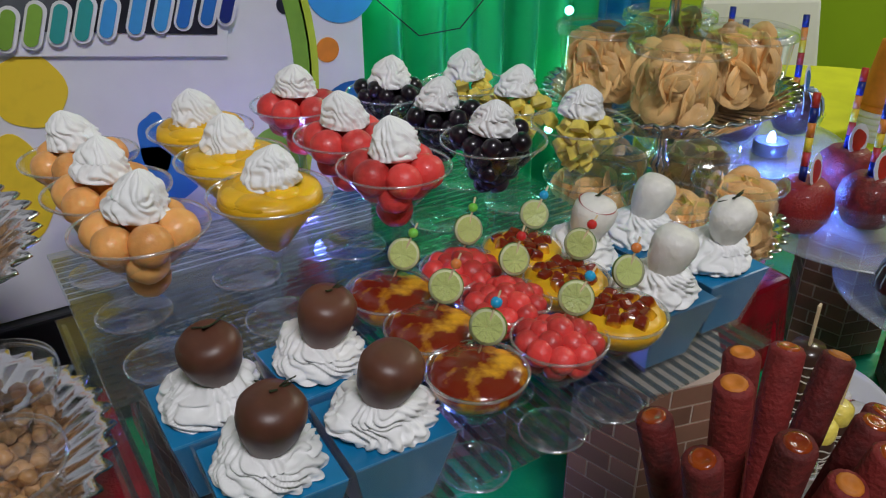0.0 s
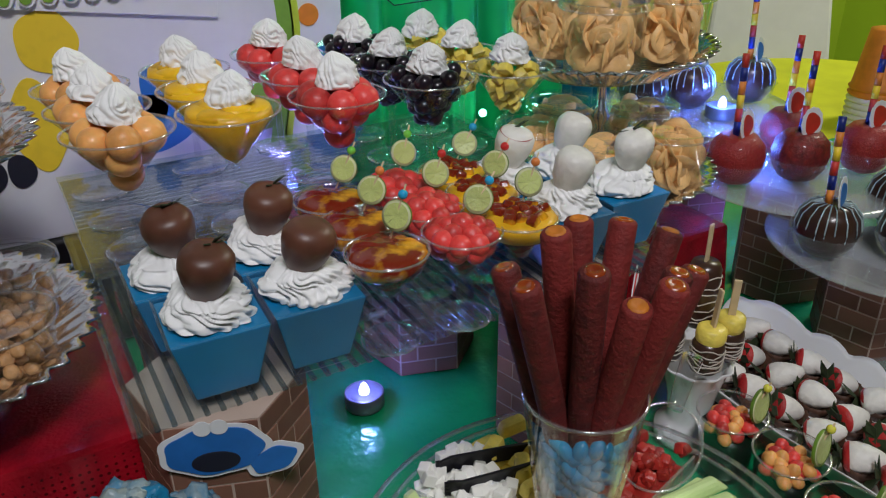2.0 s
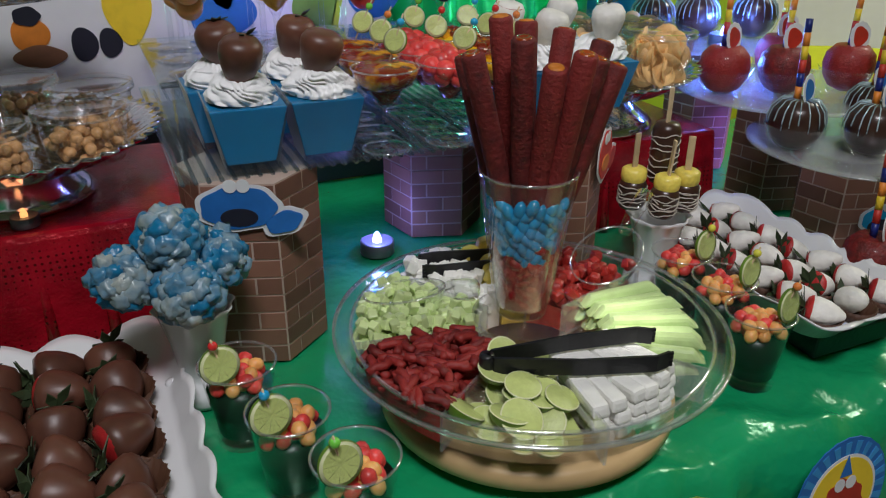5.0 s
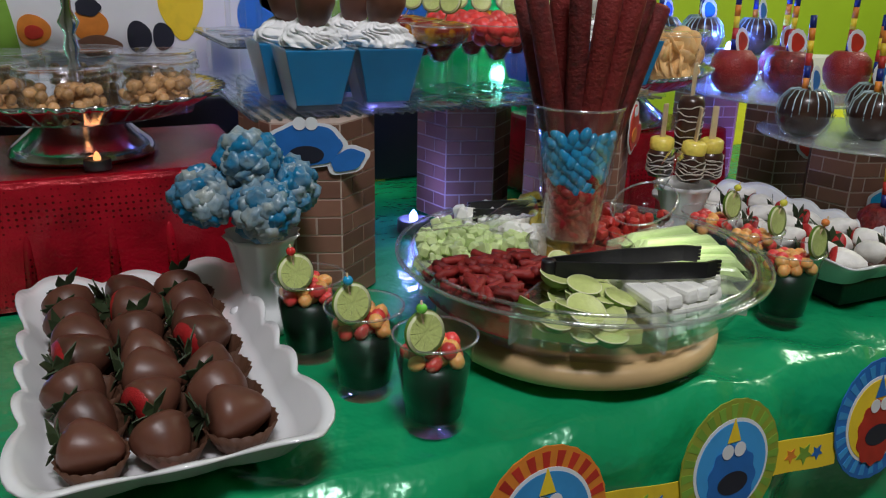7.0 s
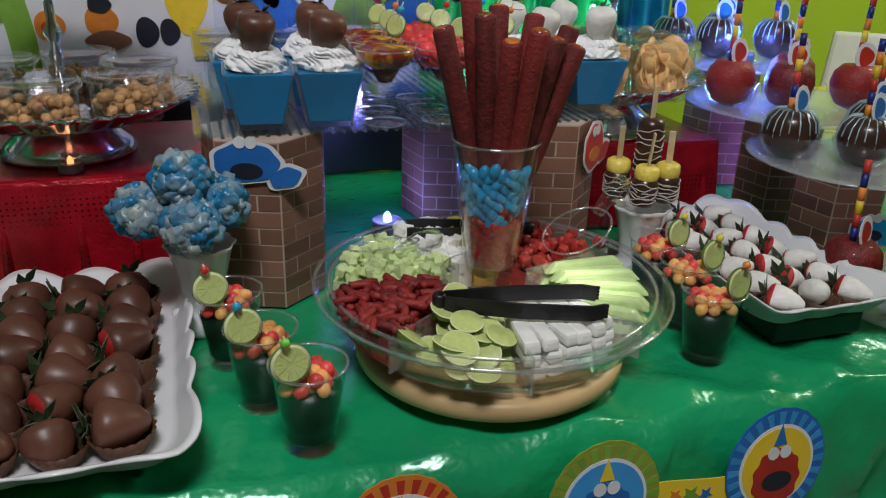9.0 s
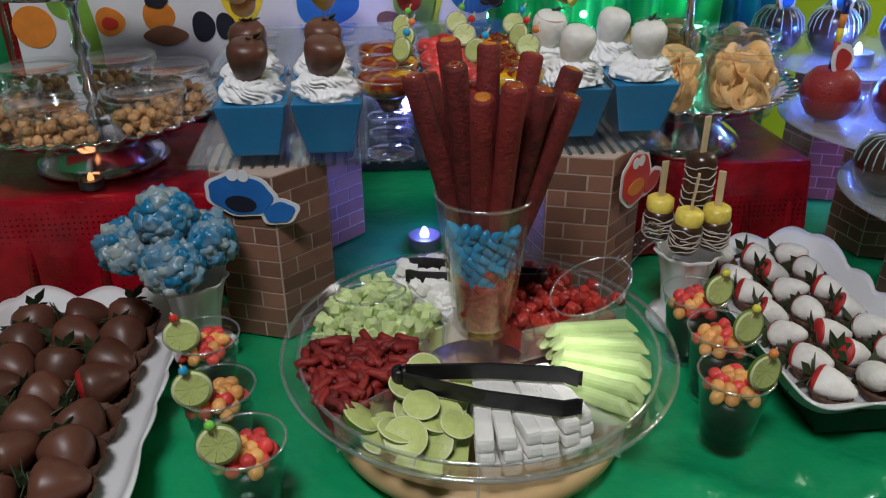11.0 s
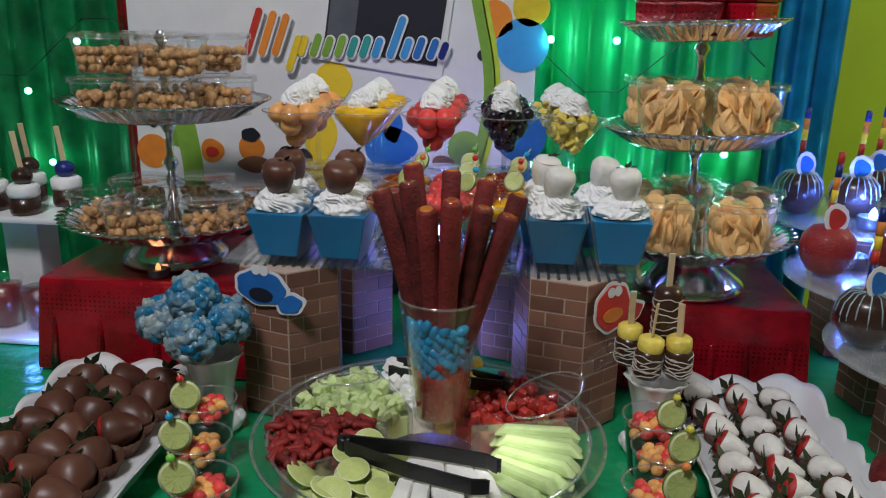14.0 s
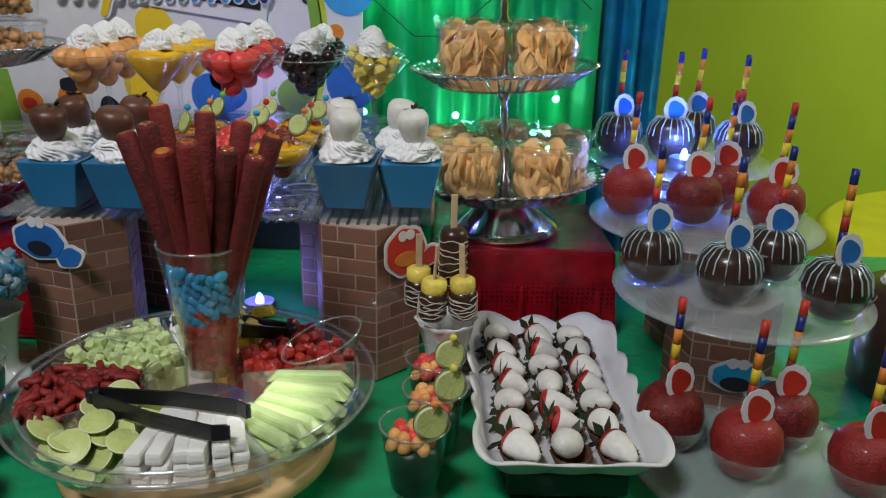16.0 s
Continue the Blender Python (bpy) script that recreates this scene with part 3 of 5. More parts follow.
# printed brick boxes
def pillar(x, y, h, rad, rot=20.0, base=TZ, label="six-sided cardboard pillar printed with brown bricks"):
    p = thing("brick_pillar", pose(x, y, base, 0, 0, rot), label, "pillar", "brick pillars")
    bm = bmesh.new()
    vs = [[bm.verts.new((rad * math.cos(a), rad * math.sin(a), z)) for a in [radians(-90 + 60 * k) for k in range(6)]] for z in (0, h)]
    for k in range(6):
        bm.faces.new((vs[0][k], vs[0][(k + 1) % 6], vs[1][(k + 1) % 6], vs[1][k]))
    bm.faces.new(vs[0])
    bm.faces.new(vs[1])
    put("core", finish(bm, False), MORTAR, p)
    rows = int(h / 0.0155)
    rh = h / rows
    ap = rad * math.cos(radians(30))
    cache = {}
    for f in range(6):
        fm = pose(0, 0, 0, 0, 0, 30 + 60 * f) @ pose(0, -ap, 0)
        for r in range(rows):
            e = -rad / 2
            cuts = [0.0, 0.62, 1.0] if (r + f) % 2 else [0.0, 0.3, 1.0]
            for u0, u1 in zip(cuts, cuts[1:]):
                w = round((u1 - u0) * rad - 0.0019, 5)
                if w not in cache:
                    cache[w] = box(w, 0.0008, rh - 0.0020, 0.0)
                put("brick", cache[w], BRICK, p, fm @ pose(e + (u0 + u1) / 2 * rad, -0.0003, r * rh + 0.0006))
    return p


pillar(0.167, 0.277, 0.166, 0.0585, 10.0)
pillar(0.466, 0.283, 0.166, 0.0585, 14.0)
pillar(0.197, 0.455, 0.166, 0.0585, 12.0)
pillar(0.415, 0.455, 0.166, 0.0585, 12.0)


def sticker(x, y, z, rz, material, label, wave, waves, sx, sy, r=0.026, arm=False):
    s = thing("paper_cutout", pose(x, y, z, 0, 0, rz), label, "cutout", "paper cutouts")
    put("white_edge", plate(circle(r + 0.0035, 48, sx, sy, wave, waves), 0.0008), WHITE, s, pose(0, 0, 0, 90))
    put("coloured_shape", plate(circle(r, 48, sx, sy, wave, waves), 0.0008), material, s, pose(0, -0.0010, 0, 90))
    if arm:
        put("white_edge", plate(circle(0.013, 32, 1.5, 0.9, 0.06, 5), 0.0008), WHITE, s, pose(r * 1.45, 0.0004, -r * 0.55, 90) @ pose(0, 0, 0, 0, 0, 20))
        put("coloured_shape", plate(circle(0.010, 32, 1.5, 0.9, 0.06, 5), 0.0008), material, s, pose(r * 1.45, -0.0008, -r * 0.55, 90) @ pose(0, 0, 0, 0, 0, 20))
        put("dark_patch", plate(circle(0.011, 24, 1.35, 0.7), 0.0006), PDARK if material != PRED else PORANGE, s, pose(0, -0.0018, -0.008, 90))
        for k in (-1, 1):
            put("white_dot", plate(circle(0.0055, 20), 0.0006), WHITE, s, pose(0.005 * k, -0.0020, r * 0.78, 90))
    return s


sticker(0.149, 0.2260, 0.948, -19, PBLUE, "blue paper cutout with a white edge stuck on the pillar", 0.035, 7, 1.25, 0.75, 0.024, True)
sticker(0.508, 0.2445, 0.938, 42, PRED, "red paper cutout with two white dots stuck on the pillar", 0.03, 7, 1.1, 1.1, 0.022, True)


# ---- clear shelves ----
def ribbed_shelf(x0, x1, y0, y1, z, label, across=False):
    s = thing("acrylic_shelf", pose((x0 + x1) / 2, (y0 + y1) / 2, z), label, "shelf", "acrylic shelves")
    put("sheet", box(x1 - x0, y1 - y0, 0.004, 0.0008), ACRYLIC, s, pose(0, 0, -0.004))
    if across:
        n = int((y1 - y0) / 0.0085)
        rib = box(x1 - x0 - 0.004, 0.0035, 0.0022, 0.0006)
        for k in range(n):
            put("rib", rib, RIB, s, pose(0, y0 + (k + 0.5) * (y1 - y0) / n - (y0 + y1) / 2, -0.0062))
        return s
    n = int((x1 - x0) / 0.010)
    rib = box(0.0035, y1 - y0 - 0.004, 0.0022, 0.0006)
    for k in range(n):
        put("rib", rib, RIB, s, pose(x0 + (k + 0.5) * (x1 - x0) / n - (x0 + x1) / 2, 0, -0.0062))
    return s


ribbed_shelf(0.105, 0.537, 0.232, 0.545, 0.974, "clear ribbed acrylic shelf laid across the brick pillars")
up = ribbed_shelf(0.112, 0.508, 0.352, 0.560, 1.022, "clear ribbed acrylic upper shelf holding the fruit glasses", True)
for sx in (-1, 1):
    for sy in (-1, 1):
        put("foot", box(0.03, 0.03, 0.0405, 0.001), ACRYLIC, up, pose(0.17 * sx, 0.08 * sy, -0.047))


# ---- desserts on the shelves ----
def gel_cup(dark, seed):
    kind = "milk-chocolate" if dark else "white-chocolate"
    c = thing("gelatin_cup", pose(0, 0, 0), "square clear cup of blue gelatin with cream and a %s strawberry" % kind, "dessert", "blue gelatin cups")
    bm = bmesh.new()
    prof = [(0.0195, 0.0), (0.0205, 0.001), (0.0305, 0.052), (0.0315, 0.0525), (0.0312, 0.0535), (0.0298, 0.0525), (0.0198, 0.003)]
    rings = [[bm.verts.new((sx * r, sy * r, z)) for sx, sy in ((-1, -1), (1, -1), (1, 1), (-1, 1))] for r, z in prof]
    for a, b in zip(rings, rings[1:]):
        for i in range(4):
            bm.faces.new((a[i], a[(i + 1) % 4], b[(i + 1) % 4], b[i]))
    bm.faces.new(rings[0])
    bm.faces.new(rings[-1])
    put("cup", finish(bm, False), CUPWALL, c)
    put("gelatin", box(0.0385, 0.0385, 0.0465, 0.0012, 0.0590 / 0.0385), GEL, c, pose(0, 0, 0.0045))
    put("cream", swirl(0.0295, 0.026, 17, 2, seed), CREAM, c, pose(0, 0, 0.0515))
    b = put("strawberry", berry(0.0142 if dark else 0.0132, 0.030, seed), CHOC if dark else WHITECHOC, c, at(0.001, -0.012, 0.0930, 14, (-9, 6, 10)[seed % 3], 0, 1.12))
    if seed % 3 == 1 and not dark:
        put("red_shoulder", lathe([(0.0118, 0.0052), (0.009, 0.0064), (0.004, 0.0072), (0, 0.0070)], 24), STRAW, b, S(1.04, 4))
    if seed % 3 < 2:
        put("calyx", leaves(0.0085, 6, seed), LEAF, b, pose(0.003, 0.005, 0.0062, -40))
    return c


SH = 0.9745
proto = {d: [gel_cup(d, 3 * d + k) for k in (1, 2, 3)] for d in (0, 1)}
spots = [(1, 0.166, 0.256), (1, 0.229, 0.256), (1, 0.158, 0.321), (1, 0.225, 0.322), (0, 0.448, 0.271), (0, 0.513, 0.279), (0, 0.436, 0.335), (0, 0.499, 0.338)]
used = set()
for i, (d, x, y) in enumerate(spots):
    src = proto[d][i % 3]
    m = pose(x, y, SH, 0, 0, rng.uniform(-3, 3))
    if (d, i % 3) in used:
        copy_thing(src, m)
    else:
        used.add((d, i % 3))
        src.matrix_basis = m


def stem_glass(R, bowl, stem, base, name, label, group, straight):
    """A plastic stemmed glass: bowl, hollow stem and foot, standing on z = 0."""
    c = thing(name, pose(0, 0, 0), label, "dessert", group)
    zb = 0.003 + stem
    pr = [(0.0035, zb)] + ([(R * k, zb + bowl * (0.06 + 0.94 * k ** 1.1)) for k in (0.25, 0.45, 0.65, 0.85, 0.97)] if straight else
                           [(R * k, zb + bowl * z) for k, z in ((0.3, 0.08), (0.42, 0.28), (0.55, 0.45), (0.82, 0.58), (0.95, 0.78), (0.99, 0.95))])
    pr += [(R, zb + bowl), (R + 0.0008, zb + bowl + 0.0003), (R - 0.0006, zb + bowl + 0.0006)]
    put("bowl", lathe(pr, 40), CLEAR, c)
    put("rim", lathe([(R - 0.0006, zb + bowl - 0.0008), (R + 0.0008, zb + bowl - 0.0008), (R + 0.0009, zb + bowl + 0.0006), (R - 0.0006, zb + bowl + 0.0006), (R - 0.0006, zb + bowl - 0.0008)], 44), RIM, c)
    put("foot_edge", lathe([(base - 0.0004, 0.0), (base + 0.0006, 0.0), (base + 0.0006, 0.0013), (base - 0.0004, 0.0014)], 36), RIM, c)
    put("stem", lathe([(0.0036, 0.003), (0.003, 0.006), (0.003, zb - 0.002), (0.0042, zb + 0.002)], 10, False), CLEAR, c)
    put("foot", lathe([(0, 0.0042), (0.004, 0.004), (base * 0.9, 0.0016), (base, 0.0012), (base, 0.0), (0, 0.0)], 36), CLEAR, c)
    return c, zb


def pick(parent, x, y, z, tilt, turn, bead, L=0.045):
    """A wooden pick with a lime slice and a bead."""
    p = put("pick", tube([(0, 0, -0.012), (0, 0, L)], 0.0007, 6), WOODSTICK, parent, pose(x, y, z, 0, tilt, turn))
    put("lime_rind", lathe([(0.0104, -0.0014), (0.0108, 0), (0.0104, 0.0014)], 28), RIND, p, pose(0, 0, L * 0.5, 80, 0, -38))
    put("lime_slice", lathe([(0, -0.0010), (0.0103, -0.0010), (0.0103, 0.0010), (0, 0.0010)], 28), PITH, p, pose(0, 0, L * 0.5, 80, 0, -38))
    put("lime_pulp", lime_round(0.0103), LIME, p, pose(0, 0, L * 0.5, 80, 0, -38))
    put("bead", ball(0.0034, sub=2, rough=0), bead, p, pose(0, 0, L * 0.84))


def fruit_glass(kind, seed):
    nm, m_, lab = {"c": ("cantaloupe_glass", CANTAL, "orange cantaloupe balls"), "m": ("mango_glass", MANGO, "folded yellow mango slices"), "r": ("watermelon_glass", MELON, "red watermelon balls"),
                   "b": ("grape_glass", BLACK, "dark grapes"), "p": ("pineapple_glass", PINE, "yellow pineapple chunks")}[kind]
    c, zb = stem_glass(0.0370, 0.044, 0.042, 0.024, nm, "clear stemmed glass of %s topped with whipped cream" % lab, "fruit glasses", True)
    rr = random.Random(seed)
    top = zb + 0.044
    if kind in "cr":
        meshes = [ball(0.0121, seed + k, 0.07) for k in range(3)]
        place = [(0, 0, zb + 0.013)] + [(0.0125 * math.cos(a), 0.0125 * math.sin(a), zb + 0.028) for a in (0.3, 2.4, 4.5)] + \
                [(0.0202 * math.cos(a), 0.0202 * math.sin(a), top - 0.003) for a in [0.5 + k * 1.047 for k in range(6)]] + [(0.004, 0, top + 0.005)]
        for k, (x, y, z) in enumerate(place):
            put("melon_ball", meshes[k % 3], m_, c, at(x + rr.uniform(-.001, .001), y, z, 0, 0, rr.uniform(0, 360), rr.uniform(0.92, 1.03)))
    elif kind == "b":
        me = ball(0.0072, seed, 0.05, 1.12, 2)
        for k in range(38):
            u = (k + 0.5) / 38
            z = zb + 0.008 + 0.041 * u ** 0.8
            r = 0.025 * min(1, (z - zb) / 0.04) * math.sqrt(rr.uniform(0.35, 1))
            put("grape", me, m_, c, pose(r * math.cos(k * 2.4), r * math.sin(k * 2.4), z, rr.uniform(0, 90), rr.uniform(0, 90)))
    elif kind == "m":
        put("mango_fill", lathe([(0, zb + 0.003), (0.008, zb + 0.009), (0.0315, zb + 0.040), (0.030, zb + 0.046), (0, zb + 0.050)], 36), m_, c)
        for k in range(8):
            a, r_ = k * 0.95 + seed, 0.021 if k % 2 else 0.013
            put("mango_slice", tube([(r_ * math.cos(a + t), r_ * math.sin(a + t), 0.0015 * math.sin(t * 2 + k)) for t in [j * 0.26 for j in range(8)]],
                                    [0.003, 0.0072, 0.0092, 0.010, 0.010, 0.009, 0.007, 0.003], 12), m_, c, pose(0, 0, top + 0.0005 + (0.002 if k % 2 == 0 else 0)) @ Matrix.Diagonal((1, 1, 0.55, 1)))
    else:
        for k in range(34):
            u = (k + 0.5) / 34
            z = zb + 0.008 + 0.040 * u ** 0.8
            r = 0.025 * min(1, (z - zb) / 0.04) * math.sqrt(rr.uniform(0.2, 1))
            put("pineapple_chunk", box(0.013, 0.011, 0.008, 0.002, 0.7, True), m_, c, pose(r * math.cos(k * 2.4), r * math.sin(k * 2.4), z, rr.uniform(-50, 50), rr.uniform(-50, 50), rr.uniform(0, 360)))
    put("cream", swirl(0.0178, 0.024, 15, 2, seed), CREAM, c, pose(0.001, 0.001, top + (0.008 if kind in "cr" else 0.005)))
    return c


for kind, x, ys in (("c", 0.149, (0.376, 0.439, 0.505)), ("m", 0.226, (0.381, 0.448, 0.516)), ("r", 0.309, (0.377, 0.446, 0.532)), ("b", 0.391, (0.381, 0.449, 0.520)), ("p", 0.467, (0.375, 0.443, 0.505))):
    src = None
    for j, y in enumerate(ys):
        dx = {"c": -0.003, "m": 0.001, "r": 0.001, "b": -0.001, "p": -0.007}[kind] * j
        m = pose(x + dx, y, 1.0225, 0, 0, 70 * j + rng.uniform(-20, 20))
        if src is None:
            src = fruit_glass(kind, 11 + ord(kind) % 7)
            src.matrix_basis = m
        else:
            copy_thing(src, m)


def coupe(kind, seed):
    lab = {"m": "mango custard under dark chamoy sauce", "r": "red watermelon balls in chamoy", "p": "mango chunks under dark chamoy sauce"}[kind]
    c, zb = stem_glass(0.0280, 0.0335, 0.033, 0.0205, "chamoy_cup", "small clear stemmed cup of %s" % lab, "chamoy cups", False)
    rr = random.Random(seed)
    top = zb + 0.0335
    put("sauce", lathe([(0, zb + 0.001), (0.0066, zb + 0.003), (0.0103, zb + 0.0095), (0.0136, zb + 0.0148), (0, zb + 0.0152)], 28), SAUCE, c)
    if kind == "r":
        me = [ball(0.0082, seed + k, 0.08) for k in range(2)]
        for k, (r, n, z) in enumerate(((0.0, 1, top + 0.0035), (0.0105, 5, top + 0.0012), (0.0185, 9, top - 0.003), (0.0155, 7, top - 0.0105))):
            for i in range(n):
                a = i * 2 * math.pi / n + k
                put("melon_ball", me[i % 2], MELON, c, at(r * math.cos(a), r * math.sin(a), z + rr.uniform(-.001, .001), 0, 0, rr.uniform(0, 360), rr.uniform(0.85, 1.05)))
    else:
        me = lathe([(0, zb + 0.015), (0.0138, zb + 0.0155), (0.0222, zb + 0.0200), (0.0262, zb + 0.0265), (0.0272, zb + 0.0318), (0.023, top + 0.0012), (0.012, top + 0.003), (0, top + 0.0035)], 40)
        for v in me.vertices:
            v.co.z += 0.0016 * noise.noise(v.co * 130) if v.co.z > top - 0.004 else 0
        put("custard", me, BRULEE if kind == "m" else MANGO, c)
        if kind == "p":
            for k in range(16):
                a, r = k * 2.4, 0.019 * math.sqrt((k + 0.5) / 16)
                put("mango_chunk", box(0.010, 0.009, 0.007, 0.002, 0.8, True), BRULEE, c, pose(r * math.cos(a), r * math.sin(a), top + 0.003, rr.uniform(-25, 25), rr.uniform(-25, 25), rr.uniform(0, 360)))
    return c


n = 0
for kind, x in (("m", 0.283), ("r", 0.338), ("p", 0.389)):
    for j, y in enumerate((0.243, 0.293, 0.342)):
        c = coupe(kind, 20 + n)
        c.matrix_basis = pose(x + rng.uniform(-.002, .002), y, SH)
        pick(c, 0.006, 0.010, 0.067, rng.uniform(16, 38), rng.uniform(-25, 25), BEADS[(0, 3, 2, 0, 1, 2, 3, 1, 0)[n]])
        n += 1


# ---- tiered silver stands ----
def fluted(R, n=44):
    """A round tray with a fluted, flaring rim."""
    pr = [(0, 0.0), (R * 0.72, 0.0), (R * 0.76, 0.003), (R * 0.93, 0.016), (R, 0.021), (R * 0.99, 0.0225), (R * 0.92, 0.0185), (R * 0.75, 0.0055), (0, 0.0025)]
    return lathe(pr, n * 6, amp=[0, 0, 0.008, 0.022, 0.03, 0.03, 0.022, 0.008, 0], waves=n)


def stand(x, y, z, tiers, lean, label):
    s = thing("tiered_stand", pose(x, y, z, 0, lean, 0), label, "cake stand", "silver tiered stands")
    put("foot", lathe([(0, 0.0), (0.066, 0.0), (0.068, 0.004), (0.062, 0.012), (0.045, 0.026), (0.03, 0.042), (0.02, 0.05), (0, 0.05)], 48), SILVER, s)
    prev = 0.048
    for k, (h, R) in enumerate(tiers):
        put("tray", fluted(R), SILVER, s, pose(0, 0, h))
        top = tiers[k + 1][0] if k + 1 < len(tiers) else h + 0.10
        L = top - h
        pr = [(0.007, 0.0)]
        for j in range(1, 7):
            pr += [(0.0045 + 0.0055 * abs(math.sin(j * 1.9)), L * (j - 0.5) / 6), (0.0042, L * j / 6)]
        put("column", lathe(pr, 20), SILVER, s, pose(0, 0, h))
    return s


stand(-0.020, 0.412, TZ + 0.1155, [(0.042, 0.134), (0.180, 0.122)], 0, "silver tiered stand with fluted trays holding nut cups")
stand(0.622, 0.426, TZ + 0.1055, [(0.050, 0.118), (0.1775, 0.107), (0.2935, 0.090)], -2.5, "silver tiered stand with fluted trays holding crisp cups")


def clear_tub(R, H, name, label, group):
    c = thing(name, pose(0, 0, 0), label, "snack cup", group)
    pr = [(R * 0.84, 0.0), (R * 0.85, 0.001), (R * 0.98, H), (R * 1.04, H + 0.001), (R * 1.04, H + 0.003), (R * 0.98, H + 0.004)]
    put("cup", lathe([(0, 0)] + pr, 40), CLEAR, c)
    put("rim", lathe([(R * 1.03, H), (R * 1.065, H), (R * 1.065, H + 0.0016), (R * 1.03, H + 0.0016)], 40), RIM, c)
    put("lid", lathe([(R * 1.05, H + 0.001), (R * 1.05, H + 0.006), (R * 0.98, H + 0.007), (R * 0.92, H + 0.004), (0, H + 0.0045)], 40), CLEAR, c)
    return c


def nut_tub(seed):
    c = clear_tub(0.038, 0.040, "nut_cup", "clear lidded cup part filled with caramel-coated peanuts", "nut cups")
    rr = random.Random(seed)
    me = [ball(0.0052, seed + k, 0.25, 0.85, 2) for k in range(3)]
    for k in range(72):
        r, a = 0.030 * math.sqrt(rr.random()), rr.uniform(0, 6.28)
        put("peanut", me[k % 3], NUT, c, pose(r * math.cos(a), r * math.sin(a), 0.005 + 0.019 * (k // 24) / 2 + rr.uniform(0, .003), rr.uniform(0, 180), rr.uniform(0, 180)))
    return c


def crisp_mesh(seed):
    rr = random.Random(seed)
    bm = bmesh.new()
    n, R = 16, 0.0205
    top, bot = [], []
    for z, L in ((0.0004, top), (-0.0004, bot)):
        L.append(bm.verts.new((0, 0, z)))
        for ring in (0.5, 1.0):
            for i in range(n):
                a = i * 2 * math.pi / n
                x, y = R * ring * math.cos(a) * 1.15, R * ring * math.sin(a) * 0.9
                L.append(bm.verts.new((x, y, z + 7 * x * x - 4 * y * y + 0.0016 * math.sin(3 * a + seed) * ring)))
    for L in (top, bot):
        for i in range(n):
            j = (i + 1) % n
            bm.faces.new((L[0], L[1 + i], L[1 + j]))
            bm.faces.new((L[1 + i], L[1 + n + i], L[1 + n + j], L[1 + j]))
    for i in range(n):
        j = (i + 1) % n
        bm.faces.new((top[1 + n + i], bot[1 + n + i], bot[1 + n + j], top[1 + n + j]))
    return finish(bm)


CRISPS = [crisp_mesh(k) for k in range(4)]


def crisp_tub(seed):
    c = clear_tub(0.040, 0.062, "crisp_cup", "clear lidded cup packed with thin golden crisps", "crisp cups")
    rr = random.Random(seed)
    for k in range(66):
        a = k * 2.4 + rr.uniform(-.3, .3)
        r = 0.0185 if k % 3 else rr.uniform(0.004, 0.014)
        put("crisp", CRISPS[k % 4], CHIP, c, pose(r * math.cos(a), r * math.sin(a), 0.019 + 0.034 * (k / 66), rr.uniform(55, 125), rr.uniform(-60, 60), math.degrees(a) + rr.uniform(45, 135)) @ S(0.9, 4))
    return c


placed = []


def ring_of(makers, cx, cy, z, R, n, ph):
    for k in range(n):
        a = ph + k * 2 * math.pi / n
        m = pose(cx + R * math.cos(a), cy + R * math.sin(a), z, 0, 0, rng.uniform(0, 360))
        src = makers[k % len(makers)]
        if src not in placed:
            placed.append(src)
            src.matrix_basis = m
        else:
            copy_thing(src, m)


nuts, crisps = [nut_tub(3), nut_tub(4)], [crisp_tub(5), crisp_tub(6), crisp_tub(7)]
ring_of(nuts, -0.020, 0.412, TZ + 0.1155 + 0.045, 0.083, 6, 0.4)
ring_of(nuts, -0.020, 0.412, TZ + 0.1155 + 0.183, 0.070, 5, -1.15)
ring_of(nuts, -0.018, 0.412, TZ + 0.1155 + 0.231, 0.064, 4, -1.0)
ring_of(crisps, 0.6195, 0.426, TZ + 0.1055 + 0.0535, 0.070, 5, -1.0)
ring_of(crisps, 0.614, 0.426, TZ + 0.1055 + 0.181, 0.058, 4, -0.75)
for a in (-1.9, -0.8, 0.4, 1.6, 2.8):
    rb = thing("red_treat_box", pose(0.609 + 0.050 * math.cos(a), 0.426 + 0.050 * math.sin(a), TZ + 0.1055 + 0.2985, 0, 0, math.degrees(a)), "small shiny red treat box on the top tray", "box", "red treat boxes")
    put("box_body", box(0.045, 0.045, 0.035, 0.003, 1.1), SEQUIN, rb)
    put("lid", box(0.052, 0.052, 0.006, 0.002), SEQUIN, rb, pose(0, 0, 0.0355))


# ---- turntable and snack tray ----
CX, CY = 0.338, 0.087
tt = thing("wooden_turntable", pose(CX, CY, TZ), "round pale wooden turntable under the snack tray", "turntable")
put("board", lathe([(0, 0.006), (0.112, 0.006), (0.117, 0.010), (0.117, 0.020), (0.113, 0.024), (0, 0.024)], 72), WOOD, tt)
put("base_ring", lathe([(0.05, 0.0), (0.055, 0.0), (0.055, 0.006), (0.05, 0.006)], 40), BLKPLAS, tt)
tr = thing("snack_tray", pose(CX, CY, TZ + 0.0245), "large round clear divided tray of cut fruit and sweets", "tray")
put("outer_bowl", lathe([(0, 0.0), (0.095, 0.0), (0.112, 0.004), (0.128, 0.020), (0.142, 0.046), (0.150, 0.050), (0.151, 0.052), (0.146, 0.0525), (0.139, 0.049)], 80), CLEAR, tr)
put("inner_tray", lathe([(0.017, 0.046), (0.016, 0.024), (0.020, 0.020), (0.120, 0.020), (0.126, 0.024), (0.137, 0.051), (0.141, 0.0525)], 80), CLEAR, tr)
